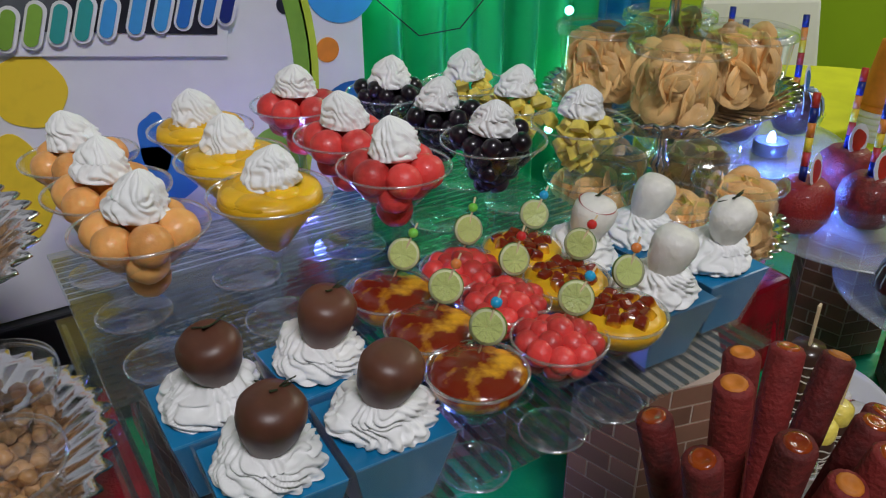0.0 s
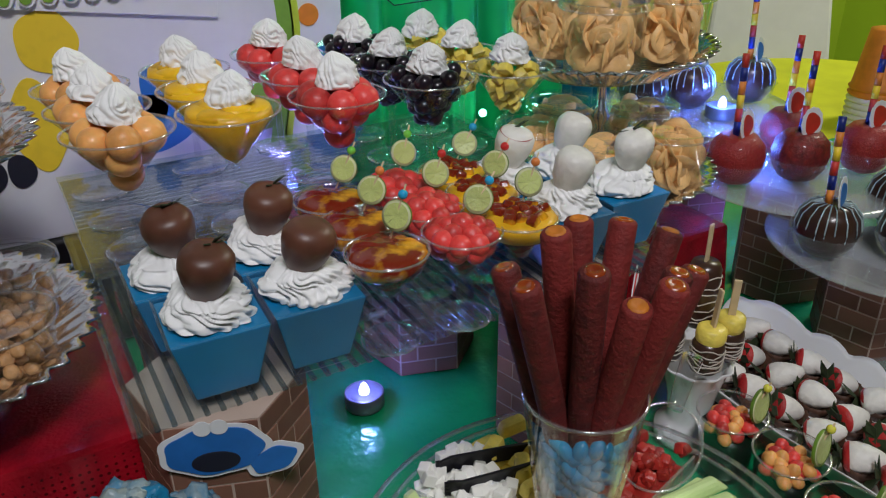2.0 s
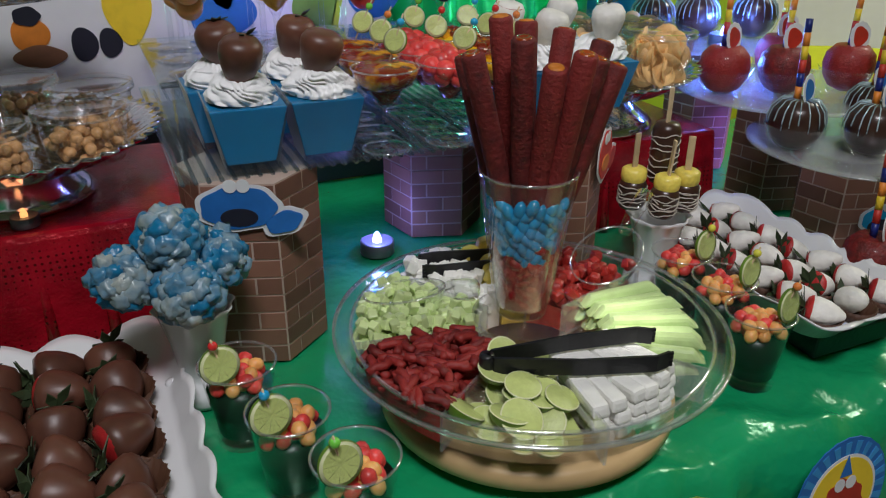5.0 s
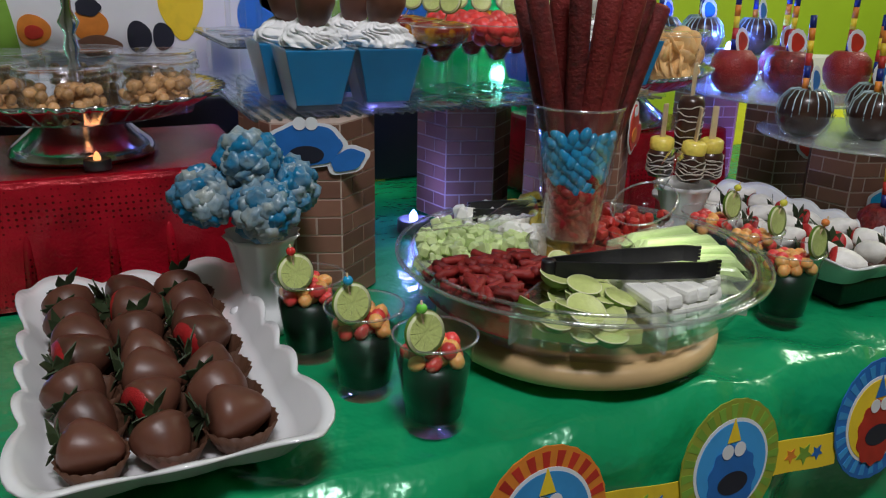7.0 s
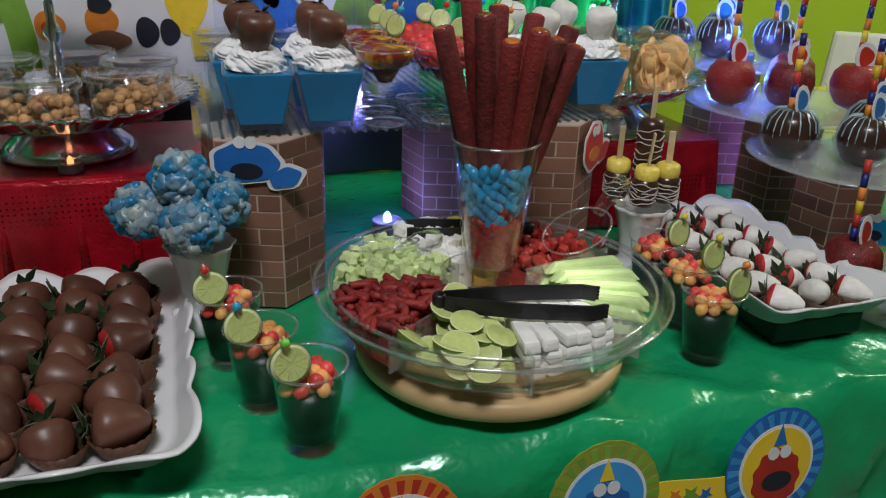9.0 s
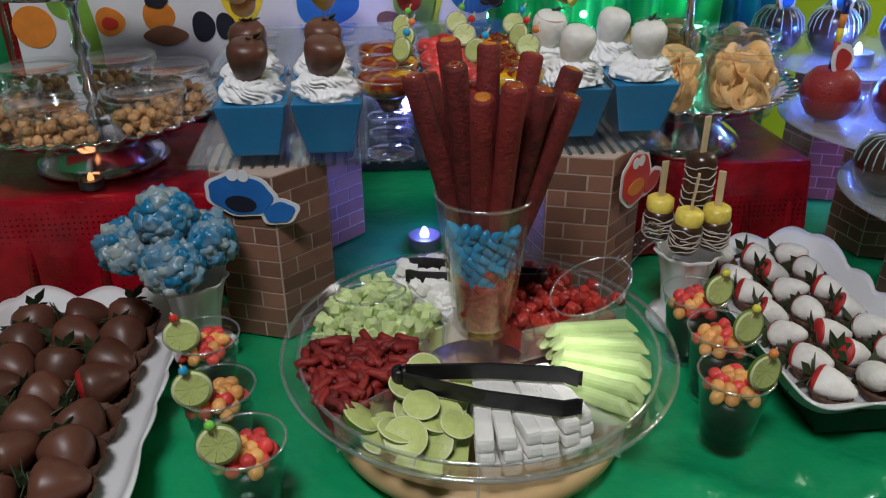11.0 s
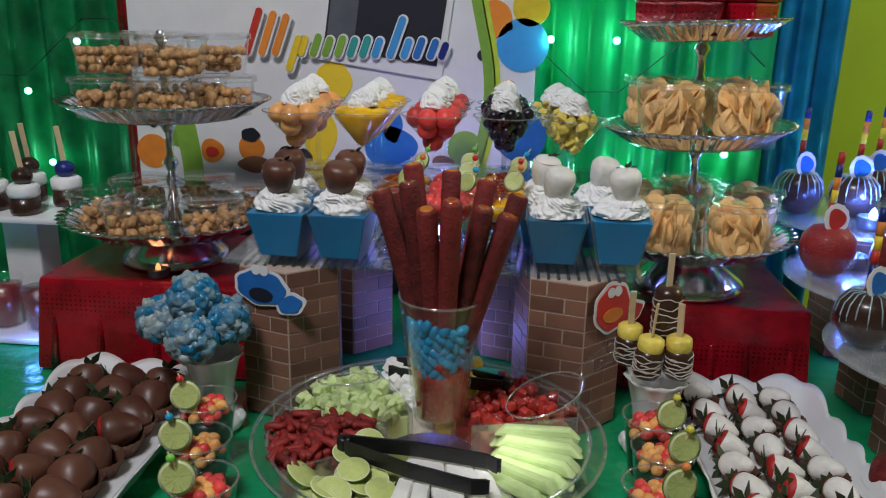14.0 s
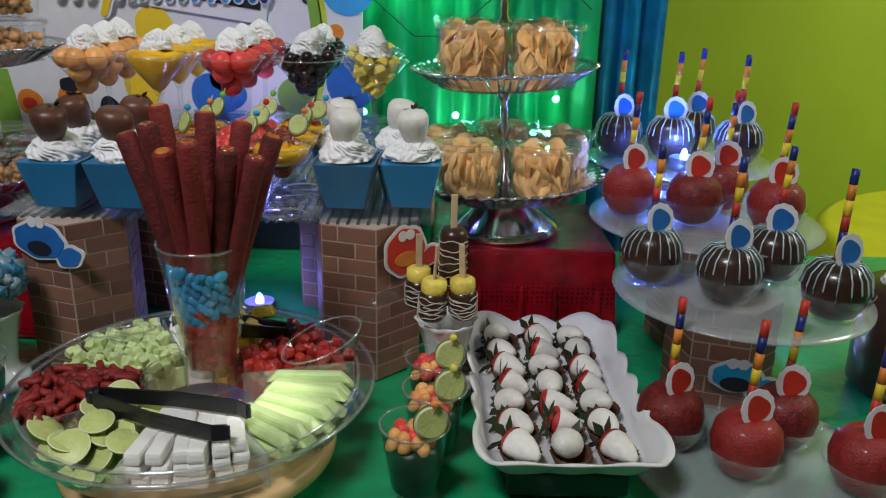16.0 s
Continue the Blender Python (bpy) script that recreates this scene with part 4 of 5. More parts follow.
put("rim", lathe([(0.1495, 0.0495), (0.152, 0.0495), (0.152, 0.0520), (0.1495, 0.0520), (0.1495, 0.0495)], 80), RIM, tr)
put("inner_rim", lathe([(0.1365, 0.0515), (0.139, 0.0515), (0.139, 0.0535), (0.1365, 0.0535)], 80), RIM, tr)
put("centre_dish", lathe([(0, 0.046), (0.030, 0.046), (0.036, 0.050), (0.044, 0.056), (0.0445, 0.057), (0.042, 0.0565)], 48), CLEAR, tr)
CUTS = (-52, 16, 64, 120, 170, 216, 262)
for a in CUTS:
    put("divider", box(0.098, 0.0022, 0.030, 0.0006), RIM, tr, pose(0, 0, 0, 0, 0, a) @ pose(0.087, 0, 0.0205))


def bed(name, a0, a1, z0, z1, material, r0=0.046, r1=0.129):
    """The packed pieces below the top layer of one sector."""
    arc = [radians(a0 + 1.5 + (a1 - a0 - 3) * i / 14) for i in range(15)]
    out = [(r1 * math.cos(a), r1 * math.sin(a)) for a in arc] + [(r0 * math.cos(a), r0 * math.sin(a)) for a in reversed(arc)]
    put(name, plate(out, z1 - z0), material, tr, pose(0, 0, z0))


def heap(name, a0, a1, n, maker, material, base, layer, jit=40, r0=0.045, r1=0.133, level=3, lie=False, seed=1):
    """Pieces lying in one sector of the tray."""
    rr = random.Random(seed)
    meshes = [maker(k) for k in range(3)]
    for k in range(n):
        u = rr.random()
        r = math.sqrt(r0 * r0 + u * (r1 * r1 - r0 * r0))
        pad = math.degrees(0.006 / r)
        a = radians(rr.uniform(a0 + pad, a1 - pad))
        lv = k * level // n
        rot = (rr.uniform(-jit, jit), rr.uniform(-jit, jit), rr.uniform(0, 360)) if not lie else (rr.uniform(-8, 8), rr.uniform(-8, 8), lie + rr.uniform(-9, 9))
        put(name, meshes[k % 3], material, tr, pose(r * math.cos(a), r * math.sin(a), base + 0.004 + layer * lv + 0.05 * max(0, r - 0.115) + rr.uniform(0, .003), *rot))


bed("packed_apple", 120, 170, 0.021, 0.040, GREENAP)
bed("packed_gummies", 170, 216, 0.021, 0.040, GUMMY)
bed("packed_red_fruit", 16, 64, 0.021, 0.041, REDFRUIT)
bed("packed_pineapple", 64, 90, 0.021, 0.040, PINE)
bed("packed_jicama", 90, 120, 0.021, 0.041, JICAMA)
bed("packed_lime", 219, 260, 0.021, 0.032, LIME, 0.046, 0.118)
heap("apple_cube", 120, 170, 210, lambda k: box(0.0086, 0.0080, 0.0075 + 0.001 * k, 0.0014, 0.9, True), GREENAP, 0.034, 0.0062, 28, level=3, seed=2)
heap("gummy_strip", 169, 216, 190, lambda k: tube([(-0.009, 0, 0), (-0.003, 0.0015 * (k - 1), 0.001), (0.004, 0, 0), (0.009, 0.002, 0)], 0.0034, 6), GUMMY, 0.035, 0.0060, 12, level=3, seed=3)
heap("red_fruit_piece", 16, 64, 150, lambda k: box(0.0105, 0.0090, 0.0085, 0.0024, 0.8, True), REDFRUIT, 0.035, 0.0062, 28, level=3, seed=4)
heap("pineapple_wedge", 64, 92, 26, lambda k: box(0.026, 0.014, 0.010, 0.003, 0.7, True), PINE, 0.030, 0.011, 20, seed=5)
heap("jicama_cube", 90, 120, 120, lambda k: box(0.0100, 0.0095, 0.0090, 0.0012, 0.9, True), JICAMA, 0.035, 0.0066, 25, level=3, seed=6)
# cucumber spears and jicama sticks lie in rows
rr = random.Random(9)
for k in range(10):
    a = radians(-46 + 6.4 * k)
    put("cucumber_spear", box(0.080 if k % 2 else 0.074, 0.0125, 0.010, 0.003, 0.75, True), CUCUM, tr, pose(0.094 * math.cos(a), 0.094 * math.sin(a), 0.032 + 0.006 * (k % 2), rr.uniform(-12, 12), -4, -28 + 3.5 * k))
for k in range(8):
    a = radians(-44 + 7.4 * k)
    put("cucumber_spear", box(0.076, 0.0125, 0.010, 0.003, 0.75, True), CUCUM, tr, pose(0.095 * math.cos(a), 0.095 * math.sin(a), 0.045 + 0.003 * (k % 2), rr.uniform(-14, 14), -3, -40 + 5 * k))
for lv in range(3):
    for k in range(6):
        a = radians(264 + 8.6 * k)
        put("jicama_stick", box(0.078 - 0.003 * lv - 0.003 * (k % 3), 0.0134, 0.0095, 0.0028, 0.94, True), JICAMA, tr, pose(0.083 * math.cos(a), 0.083 * math.sin(a), 0.029 + 0.0098 * lv, rr.uniform(-4, 4), 0, 268 + 4.6 * k + rr.uniform(-5, 5)))


LH = lathe([(0, -0.010), (0.006, -0.009), (0.011, -0.0055), (0.0135, 0.0)], 24)
LF = lathe([(0.0127, 0.0), (0.012, 0.0003), (0, 0.0004)], 24)
LP = lathe([(0.0136, -0.0002), (0.0131, 0.0002), (0.0126, 0.0002)], 24)
for k in range(30):
    a, r = radians(rr.uniform(220, 258)), math.sqrt(rr.uniform(0.05 ** 2, 0.122 ** 2))
    h = put("lime_half", LH, RIND, tr, at(r * math.cos(a), r * math.sin(a), 0.031 + 0.0088 * (k // 9), rr.uniform(-8, 42), rr.uniform(-28, 28), rr.uniform(-50, 50), rr.uniform(0.9, 1.1)))
    put("cut_face", LF, LIME, h)
    put("pith_ring", LP, PITH, h)
# scoops
for a, r, rz, z in ((146, 0.098, 200, 0.060), (24, 0.112, -60, 0.062)):
    x, y = CX + r * math.cos(radians(a)), CY + r * math.sin(radians(a))
    sc = thing("clear_scoop", at(x, y, TZ + 0.0245 + z, 18, 0, rz, 1.45), "small clear plastic scoop resting on the fruit", "scoop", "scoops")
    me = lathe([(0, -0.012), (0.010, -0.010), (0.017, -0.004), (0.019, 0.004), (0.0195, 0.0045)], 28)
    for v in me.vertices:
        v.co.y *= 1.35
    put("bowl", me, CLEAR, sc)
    put("bowl_edge", tube([(0.0196 * math.cos(a), 0.0264 * math.sin(a), 0.0045) for a in [j * 2 * math.pi / 32 for j in range(33)]], 0.0007, 6), RIM, sc)
    put("handle", tube([(0, 0.024, 0.003), (0, 0.04, 0.008), (0, 0.055, 0.009)], [0.004, 0.005, 0.006], 10), CLEAR, sc)


def tongs(x, y, z, rz, label, L=0.125, open_=0.040):
    t = thing("tongs", pose(x, y, z, 0, 0, rz), label, "tongs", "black tongs")
    for s_ in (-1, 1):
        pts = [(0.0, 0.0), (0.004, 0.006), (L * 0.5, open_ * 0.42), (L * 0.92, open_ * 0.5), (L, open_ * 0.4)]
        out = [(px, py * s_) for px, py in pts] + [(px, (py - 0.0022) * s_) for px, py in reversed(pts)]
        put("arm", plate(out, 0.0125), BLKPLAS, t, pose(0, 0, 0))
        for k in range(4):
            put("tooth", box(0.003, 0.002, 0.0022, 0.0), BLKPLAS, t, pose(L + 0.0012, open_ * 0.39 * s_, 0.0012 + 0.003 * k))
    put("hinge", lathe([(0, 0), (0.005, 0), (0.0055, 0.002), (0.0055, 0.0105), (0.005, 0.0125), (0, 0.0125)], 16), BLKPLAS, t)
    return t


tongs(0.274, 0.034, TZ + 0.0245 + 0.0560, -15, "black plastic tongs lying across limes and jicama")
tongs(0.405, 0.166, TZ + 0.0245 + 0.052, 167, "black plastic tongs lying over the fruit cubes", 0.115, 0.028)

# glass of tamarind rolls
gz = TZ + 0.0245 + 0.0475
gl = thing("candy_glass", pose(0.345, 0.112, gz), "tall clear glass of blue and red candy beans with tamarind rolls", "candy glass")
put("glass", lathe([(0, 0.0), (0.0215, 0.0), (0.0225, 0.002), (0.0375, 0.118), (0.0372, 0.1185), (0.0362, 0.117), (0.0205, 0.006), (0, 0.006)], 48), CLEAR, gl)
put("packed_red_beans", lathe([(0, 0.0072), (0.0192, 0.0072), (0.0248, 0.050), (0.012, 0.057), (0, 0.06)], 32), BEANRED, gl)
put("rim", lathe([(0.0365, 0.1172), (0.0380, 0.1172), (0.0380, 0.1192), (0.0365, 0.1192)], 48), RIM, gl)
bean = [ball(0.0047, k, 0.04, 1.55, 2) for k in range(2)]
rr = random.Random(12)
for k in range(250):
    z = 0.011 + 0.088 * k / 250
    blue = z > 0.057 + 0.010 * math.sin(k)
    R = 0.0205 + 0.0148 * (z - 0.006) / 0.11 - 0.0044
    r = R * math.sqrt(rr.uniform(0.85, 1))
    a = k * 2.399
    put("candy_bean", bean[k % 2], BEANBLUE if blue else BEANRED, gl, pose(r * math.cos(a), r * math.sin(a), z, rr.uniform(-70, 70), rr.uniform(-12, 12), math.degrees(a)))
TOPS = ((-0.010, -0.044, 0.204), (-0.052, -0.006, 0.209), (0.010, -0.048, 0.212), (-0.027, 0.003, 0.230), (-0.026, -0.028, 0.221), (0.035, 0.019, 0.215), (0.062, 0.008, 0.206), (0.034, -0.028, 0.203), (0.054, -0.022, 0.196), (0.004, 0.022, 0.222), (-0.040, 0.030, 0.200))
for k, top in enumerate(TOPS):
    t1 = Vector(top)
    b0 = Vector((0.10 * t1.x, 0.10 * t1.y, 0.030))
    mid = b0.lerp(t1, 0.5) + Vector((0.0015 * math.sin(k), 0.0015 * math.cos(2 * k), 0))
    roll = put("tamarind_roll", tube([b0, b0.lerp(mid, 0.5), mid, mid.lerp(t1, 0.6), t1 - (t1 - mid).normalized() * 0.002, t1], [0.0070, 0.0078, 0.0081, 0.0083, 0.0084, 0.0072], 14), ROLL, gl)
    q = (t1 - mid).normalized().to_track_quat("Z", "Y").to_matrix().to_4x4()
    put("filling", lathe([(0.0056, 0.0001), (0.0050, 0.0010), (0.0034, 0.0011), (0.0020, 0.0003), (0, 0.0002)], 12), ROLLIN if k % 3 == 0 else SAUCEPOOL, roll, Matrix.Translation(t1) @ q)


# ---- fruit shots with lime ----
def shot(x, y, seed, lime=True):
    c = thing("fruit_shot", pose(x, y, TZ + 0.0005), "clear glass of dark drink topped with fruit balls and lime", "fruit shot", "fruit shots")
    put("glass", lathe([(0, 0.0), (0.0205, 0.0), (0.021, 0.0015), (0.0185, 0.004), (0.0195, 0.009), (0.0275, 0.066), (0.0282, 0.0665), (0.0276, 0.067)], 40), CLEAR, c)
    put("rim", lathe([(0.0272, 0.0660), (0.0288, 0.0660), (0.0288, 0.0675), (0.0272, 0.0675)], 40), RIM, c)
    put("drink", lathe([(0, 0.0095), (0.0186, 0.0095), (0.0240, 0.048), (0, 0.0485)], 32), DRINK, c)
    rr = random.Random(seed)
    me = ball(0.0054, seed, 0.1, 1.2, 2)
    for k in range(26):
        r = (0.0205 if k < 13 else 0.0165) * math.sqrt((k % 13 + 0.5) / 13)
        put("fruit_ball", me, (MELON, CANTAL)[rr.randrange(2)] if k else JICAMA, c, pose(r * math.cos(k * 2.4), r * math.sin(k * 2.4), 0.0520 + 0.0062 * (k // 13) + rr.uniform(0, .002), rr.uniform(0, 180), rr.uniform(0, 180)))
    if lime:
        p = put("pick", tube([(0, 0, -0.03), (0, 0, 0.034)], 0.0008, 6), WOODSTICK, c, pose(-0.012 if x < 0.3 else 0.012, -0.010, 0.067, 12, -10 if x < 0.3 else 8, 0))
        put("lime_rind", lathe([(0.0142, -0.0014), (0.0147, 0), (0.0142, 0.0014)], 28), RIND, p, pose(0, -0.002, 0.010, 66, 0, 12))
        put("lime_slice", lathe([(0, -0.0010), (0.0141, -0.0010), (0.0141, 0.0010), (0, 0.0010)], 28), PITH, p, pose(0, -0.002, 0.010, 66, 0, 12))
        put("lime_pulp", lime_round(0.0141), LIME, p, pose(0, -0.002, 0.010, 66, 0, 12))
        put("bead", ball(0.0036, sub=2, rough=0), BEADS[seed % 5], p, pose(0, 0, 0.028))


for i, (x, y) in enumerate(((0.168, 0.001), (0.141, 0.062), (0.121, 0.132), (0.526, 0.036), (0.541, 0.095), (0.541, 0.152))):
    shot(x, y, (2, 0, 1, 3, 4, 4)[i] + 5 * i, True)


# ---- little white urns ----
def urn(x, y, label):
    u = thing("china_urn", pose(x, y, TZ + 0.0005), label, "urn", "white urns")
    put("body", lathe([(0, 0.0), (0.026, 0.0), (0.028, 0.004), (0.028, 0.014), (0.020, 0.020), (0.018, 0.026), (0.021, 0.050), (0.0275, 0.078), (0.031, 0.083), (0.0295, 0.0835), (0.024, 0.074), (0.017, 0.03), (0, 0.028)], 80,
                    amp=[0, 0, 0, 0, 0, 0, 0, 0.02, 0.05, 0.05, 0.01, 0, 0], waves=10), CHINA, u)
    for s_ in (-1, 1):
        put("shell_handle", ball(0.006, 3, 0.3, 1.3), CHINA, u, pose(0.0255 * s_, 0, 0.012))
    return u


urn(0.102, 0.201, "small white china urn holding blue popcorn balls")
urn(0.551, 0.204, "small white china urn holding chocolate fruit sticks")


def popcorn(x, y, z, seed, R=0.0220):
    c = thing("popcorn_ball", pose(x, y, z), "blue and white candied popcorn ball", "popcorn ball", "popcorn balls")
    rr = random.Random(seed)
    put("core", ball(R * 0.86, seed, 0.1), POPBLUE, c)
    meshes = [ball(0.0088, seed + k, 0.45, 0.8, 3, 1.9) for k in range(3)]
    for k in range(44):
        zz = 1 - 2 * (k + 0.5) / 44
        r = math.sqrt(1 - zz * zz)
        a = k * 2.399
        put("popped_kernel", meshes[k % 3], POPBLUE, c, at(R * 0.80 * r * math.cos(a), R * 0.80 * r * math.sin(a), R * 0.80 * zz, rr.uniform(0, 360), rr.uniform(0, 360), 0, rr.uniform(0.8, 1.15)))


for i, (x, y, z) in enumerate(((0.092, 0.187, 0.946), (0.097, 0.164, 0.911), (0.058, 0.189, 0.919), (0.122, 0.192, 0.921))):
    popcorn(x, y, z + 0.002, 40 + i)


def choc_stick(x, y, z, L, yellow, tilt, turn):
    c = thing("chocolate_fruit_stick", pose(x, y, z, tilt, 0, turn), "dark chocolate fruit stick with white drizzle on a wooden stick", "fruit pop", "fruit pops")
    put("coating", lathe([(0, 0), (0.011, 0.001), (0.0135, 0.006), (0.0135, L - 0.006), (0.011, L), (0, L + 0.001)], 24), DARKCHOC, c)
    if yellow:
        put("pineapple_cap", lathe([(0.0115, L - 0.001), (0.0125, L + 0.002), (0.012, L + 0.010), (0.009, L + 0.012), (0, L + 0.012)], 20), PINE, c)
    rr = random.Random(int(x * 1e4))
    for k in range(7):
        z0 = 0.006 + (L - 0.010) * k / 7
        put("drizzle", tube([(0.0139 * math.cos(a), 0.0139 * math.sin(a), z0 + 0.0018 * math.sin(a * 2 + k) + 0.001 * math.sin(5 * a)) for a in [j * 0.35 for j in range(18)]], 0.0006, 5), SPRINKLE, c, pose(0, 0, 0, 0, 0, rr.uniform(0, 360)))
    put("stick", box(0.0065, 0.0022, 0.038, 0.001), WOODSTICK, c, pose(0, 0, L + (0.008 if yellow else -0.004)))


choc_stick(0.556, 0.214, 0.913, 0.060, False, 0, 20)
choc_stick(0.536, 0.184, 0.891, 0.030, True, 4, 70)
choc_stick(0.567, 0.190, 0.891, 0.030, True, 4, -40)
choc_stick(0.523, 0.214, 0.891, 0.030, True, 0, 10)


# ---- scalloped trays of dipped strawberries ----
def china_tray(cx, cy, w, d, z, rz, label):
    t = thing("china_tray", pose(cx, cy, z, 0, 0, rz), label, "tray", "scalloped trays")
    bm = bmesh.new()
    n = 160
    prof = [(0.0, 0.002), (0.80, 0.002), (0.86, 0.006), (0.95, 0.017), (1.0, 0.021), (1.005, 0.0195), (0.95, 0.014), (0.86, 0.002), (0.80, 0.0), (0.0, 0.0)]
    rings = []
    for s_, zz in prof:
        ring = []
        for i in range(n):
            a = i * 2 * math.pi / n
            c_, q = math.cos(a), math.sin(a)
            turn, corner = a + 0.18 * math.sin(2 * a), abs(math.sin(2 * a)) ** 4
            k = 1 / (abs(c_) ** 9 + abs(q) ** 9) ** (1 / 9)
            wob = 1 + (0.065 * abs(math.cos(8 * turn)) - 0.025 + 0.06 * corner ** 3) * max(0, s_ - 0.8) / 0.2
            ring.append(bm.verts.new((s_ * wob * k * c_ * w / 2, s_ * wob * k * q * d / 2, zz + (0.006 * abs(math.cos(8 * turn)) + 0.004 * corner if s_ > 0.93 else 0))) if s_ else None)
        if not s_:
            v = bm.verts.new((0, 0, zz))
            ring = [v] * n
        rings.append(ring)
    for a, b in zip(rings, rings[1:]):
        for i in range(n):
            vs = []
            for v in (a[i], a[(i + 1) % n], b[(i + 1) % n], b[i]):
                if v not in vs:
                    vs.append(v)
            if len(vs) > 2:
                bm.faces.new(vs)
    put("dish", finish(bm), CHINA, t)
    return t


def dipped(white, seed):
    c = thing("dipped_strawberry", pose(0, 0, 0), "strawberry dipped in %s chocolate in a brown paper cup" % ("white" if white else "milk"), "strawberry", "white strawberries" if white else "chocolate strawberries")
    me = lathe([(0.0115, 0.0), (0.0172, 0.0135), (0.0179, 0.0137), (0.0118, 0.0006), (0, 0.0004)], 60, amp=[0.03, 0.045, 0.045, 0.03, 0], waves=20)
    put("paper_cup", me, PAPERCUP, c)
    b = put("berry", berry(0.0128 if white else 0.0146, 0.027 if white else 0.0235, seed), WHITECHOC if white else CHOC, c, at(0, 0.008, 0.0165, (-118 + 16 * (seed % 4)) if white else (-58 - 13 * (seed % 4)), 0, 24 * (seed % 4) - 36))
    if white:
        put("bare_shoulder", lathe([(0.0131, 0.0030), (0.0128, 0.0042), (0.0108, 0.0068), (0.006, 0.0085), (0, 0.0083)], 24), STRAW, b)
    elif seed % 3 == 0:
        put("bare_shoulder", lathe([(0.0136, 0.0035), (0.0120, 0.0064), (0.006, 0.0082), (0, 0.0080)], 24), STRAW, b)
    put("calyx", leaves(0.0185 if white else 0.0135, 8, seed), LEAF, b, pose(0, 0, 0.0078))
    return c


def fill_tray(white, cx, cy, rz, cols, rows, dx, dy, z):
    protos = [dipped(white, s_ + (30 if white else 50)) for s_ in range(4)]
    first = set()
    for j in range(rows):
        for i in range(cols):
            k = (i * 2 + j * 3) % 4
            m = pose(cx, cy, z, 0, 0, rz) @ at((i - (cols - 1) / 2) * dx + rng.uniform(-.002, .002), (j - (rows - 1) / 2) * dy + rng.uniform(-.002, .002), 0, 0, 0, (60 if not white else 45) + rng.uniform(-32, 32), 1.12 if not white else 0.97)
            if k not in first:
                first.add(k)
                protos[k].matrix_basis = m
            else:
                copy_thing(protos[k], m)


china_tray(0.004, 0.114, 0.168, 0.302, TZ + 0.0125, 0, "white scalloped china tray full of chocolate-dipped strawberries")
fill_tray(False, 0.000, 0.112, 0, 3, 7, 0.0405, 0.036, TZ + 0.0150)
bx = put("tray_block", box(0.12, 0.22, 0.0115, 0.002), BLKPLAS, None, pose(0.004, 0.114, TZ + 0.0005))
tagged(bx, "low black block under the china tray", "block", "tray blocks")
china_tray(0.652, 0.151, 0.152, 0.272, TZ + 0.0225, 1, "white scalloped china tray full of white-dipped strawberries")
fill_tray(True, 0.651, 0.150, 1, 3, 7, 0.0385, 0.0345, TZ + 0.0250)
bx = put("tray_block", box(0.10, 0.22, 0.0215, 0.002), BLKPLAS, None, pose(0.652, 0.146, TZ + 0.0005))
tagged(bx, "low black block under the china tray", "block", "tray blocks")


# ---- candied apples on plates ----
def apple(red, seed):
    c = thing("candied_apple", pose(0, 0, 0), ("glossy red candied apple" if red else "dark chocolate apple with silver drizzle") + " in a clear cup", "candied apple", "candied apples")
    body = lathe([(0, 0.004), (0.010, 0.001), (0.020, 0.006), (0.0275, 0.018), (0.030, 0.032), (0.0275, 0.045), (0.019, 0.0545), (0.008, 0.0555), (0, 0.052)], 40)
    put("apple", body, APPLERED if red else DARKCHOC, c)
    put("cup", lathe([(0.016, 0.0), (0.020, 0.0008), (0.0295, 0.014), (0.0335, 0.028), (0.0345, 0.0283), (0.034, 0.029)], 40), CLEAR, c)
    if not red:
        for k in range(19):
            a = k * 2 * math.pi / 19 + 0.06 * math.sin(5 * k)
            put("drizzle", tube([(r * 1.015 * math.cos(a + 0.03 * math.sin(9 * z * 30)), r * 1.015 * math.sin(a), z) for r, z in ((0.008, 0.0562), (0.019, 0.0552), (0.0276, 0.0455), (0.0302, 0.034), (0.0300, 0.0255 + 0.004 * (k % 3)))], 0.0008, 5), SILVERBLUE, c)
    st = put("straw", tube([(0, 0, 0.0), (0, 0, 0.002)], 0.0034, 10), PNAVY, c, pose(0, 0.004, 0.052, -4, 5, 0))
    seg = tube([(0, 0, 0), (0, 0, 0.0138)], 0.0037, 10)
    for k in range(6):
        put("straw_band", seg, (PORANGE, PNAVY, PRED, PYELLOW)[k % 4 if not red else (k + 1) % 4], st, pose(0, 0, 0.002 + 0.0141 * k))
    tg = put("round_tag", plate(circle(0.0155, 40, 1, 1.1, 0.03, 12), 0.0008), WHITE, c, pose(0.001, -0.006, 0.066, 82, 0, 0))
    put("printed_shape", plate(circle(0.0105, 36, 1, 1.1, 0.09, 3), 0.0006), PRED if red else PBLUE, tg, pose(0, 0, 0.0008))
    return c


def dish(x, y, z, R, label):
    d = thing("glass_plate", pose(x, y, z), label, "plate", "apple plates")
    put("plate", lathe([(0, 0.0), (R * 0.9, 0.0), (R, 0.003), (R, 0.005), (R * 0.88, 0.004), (0, 0.004)], 64), FROST, d)
    return d


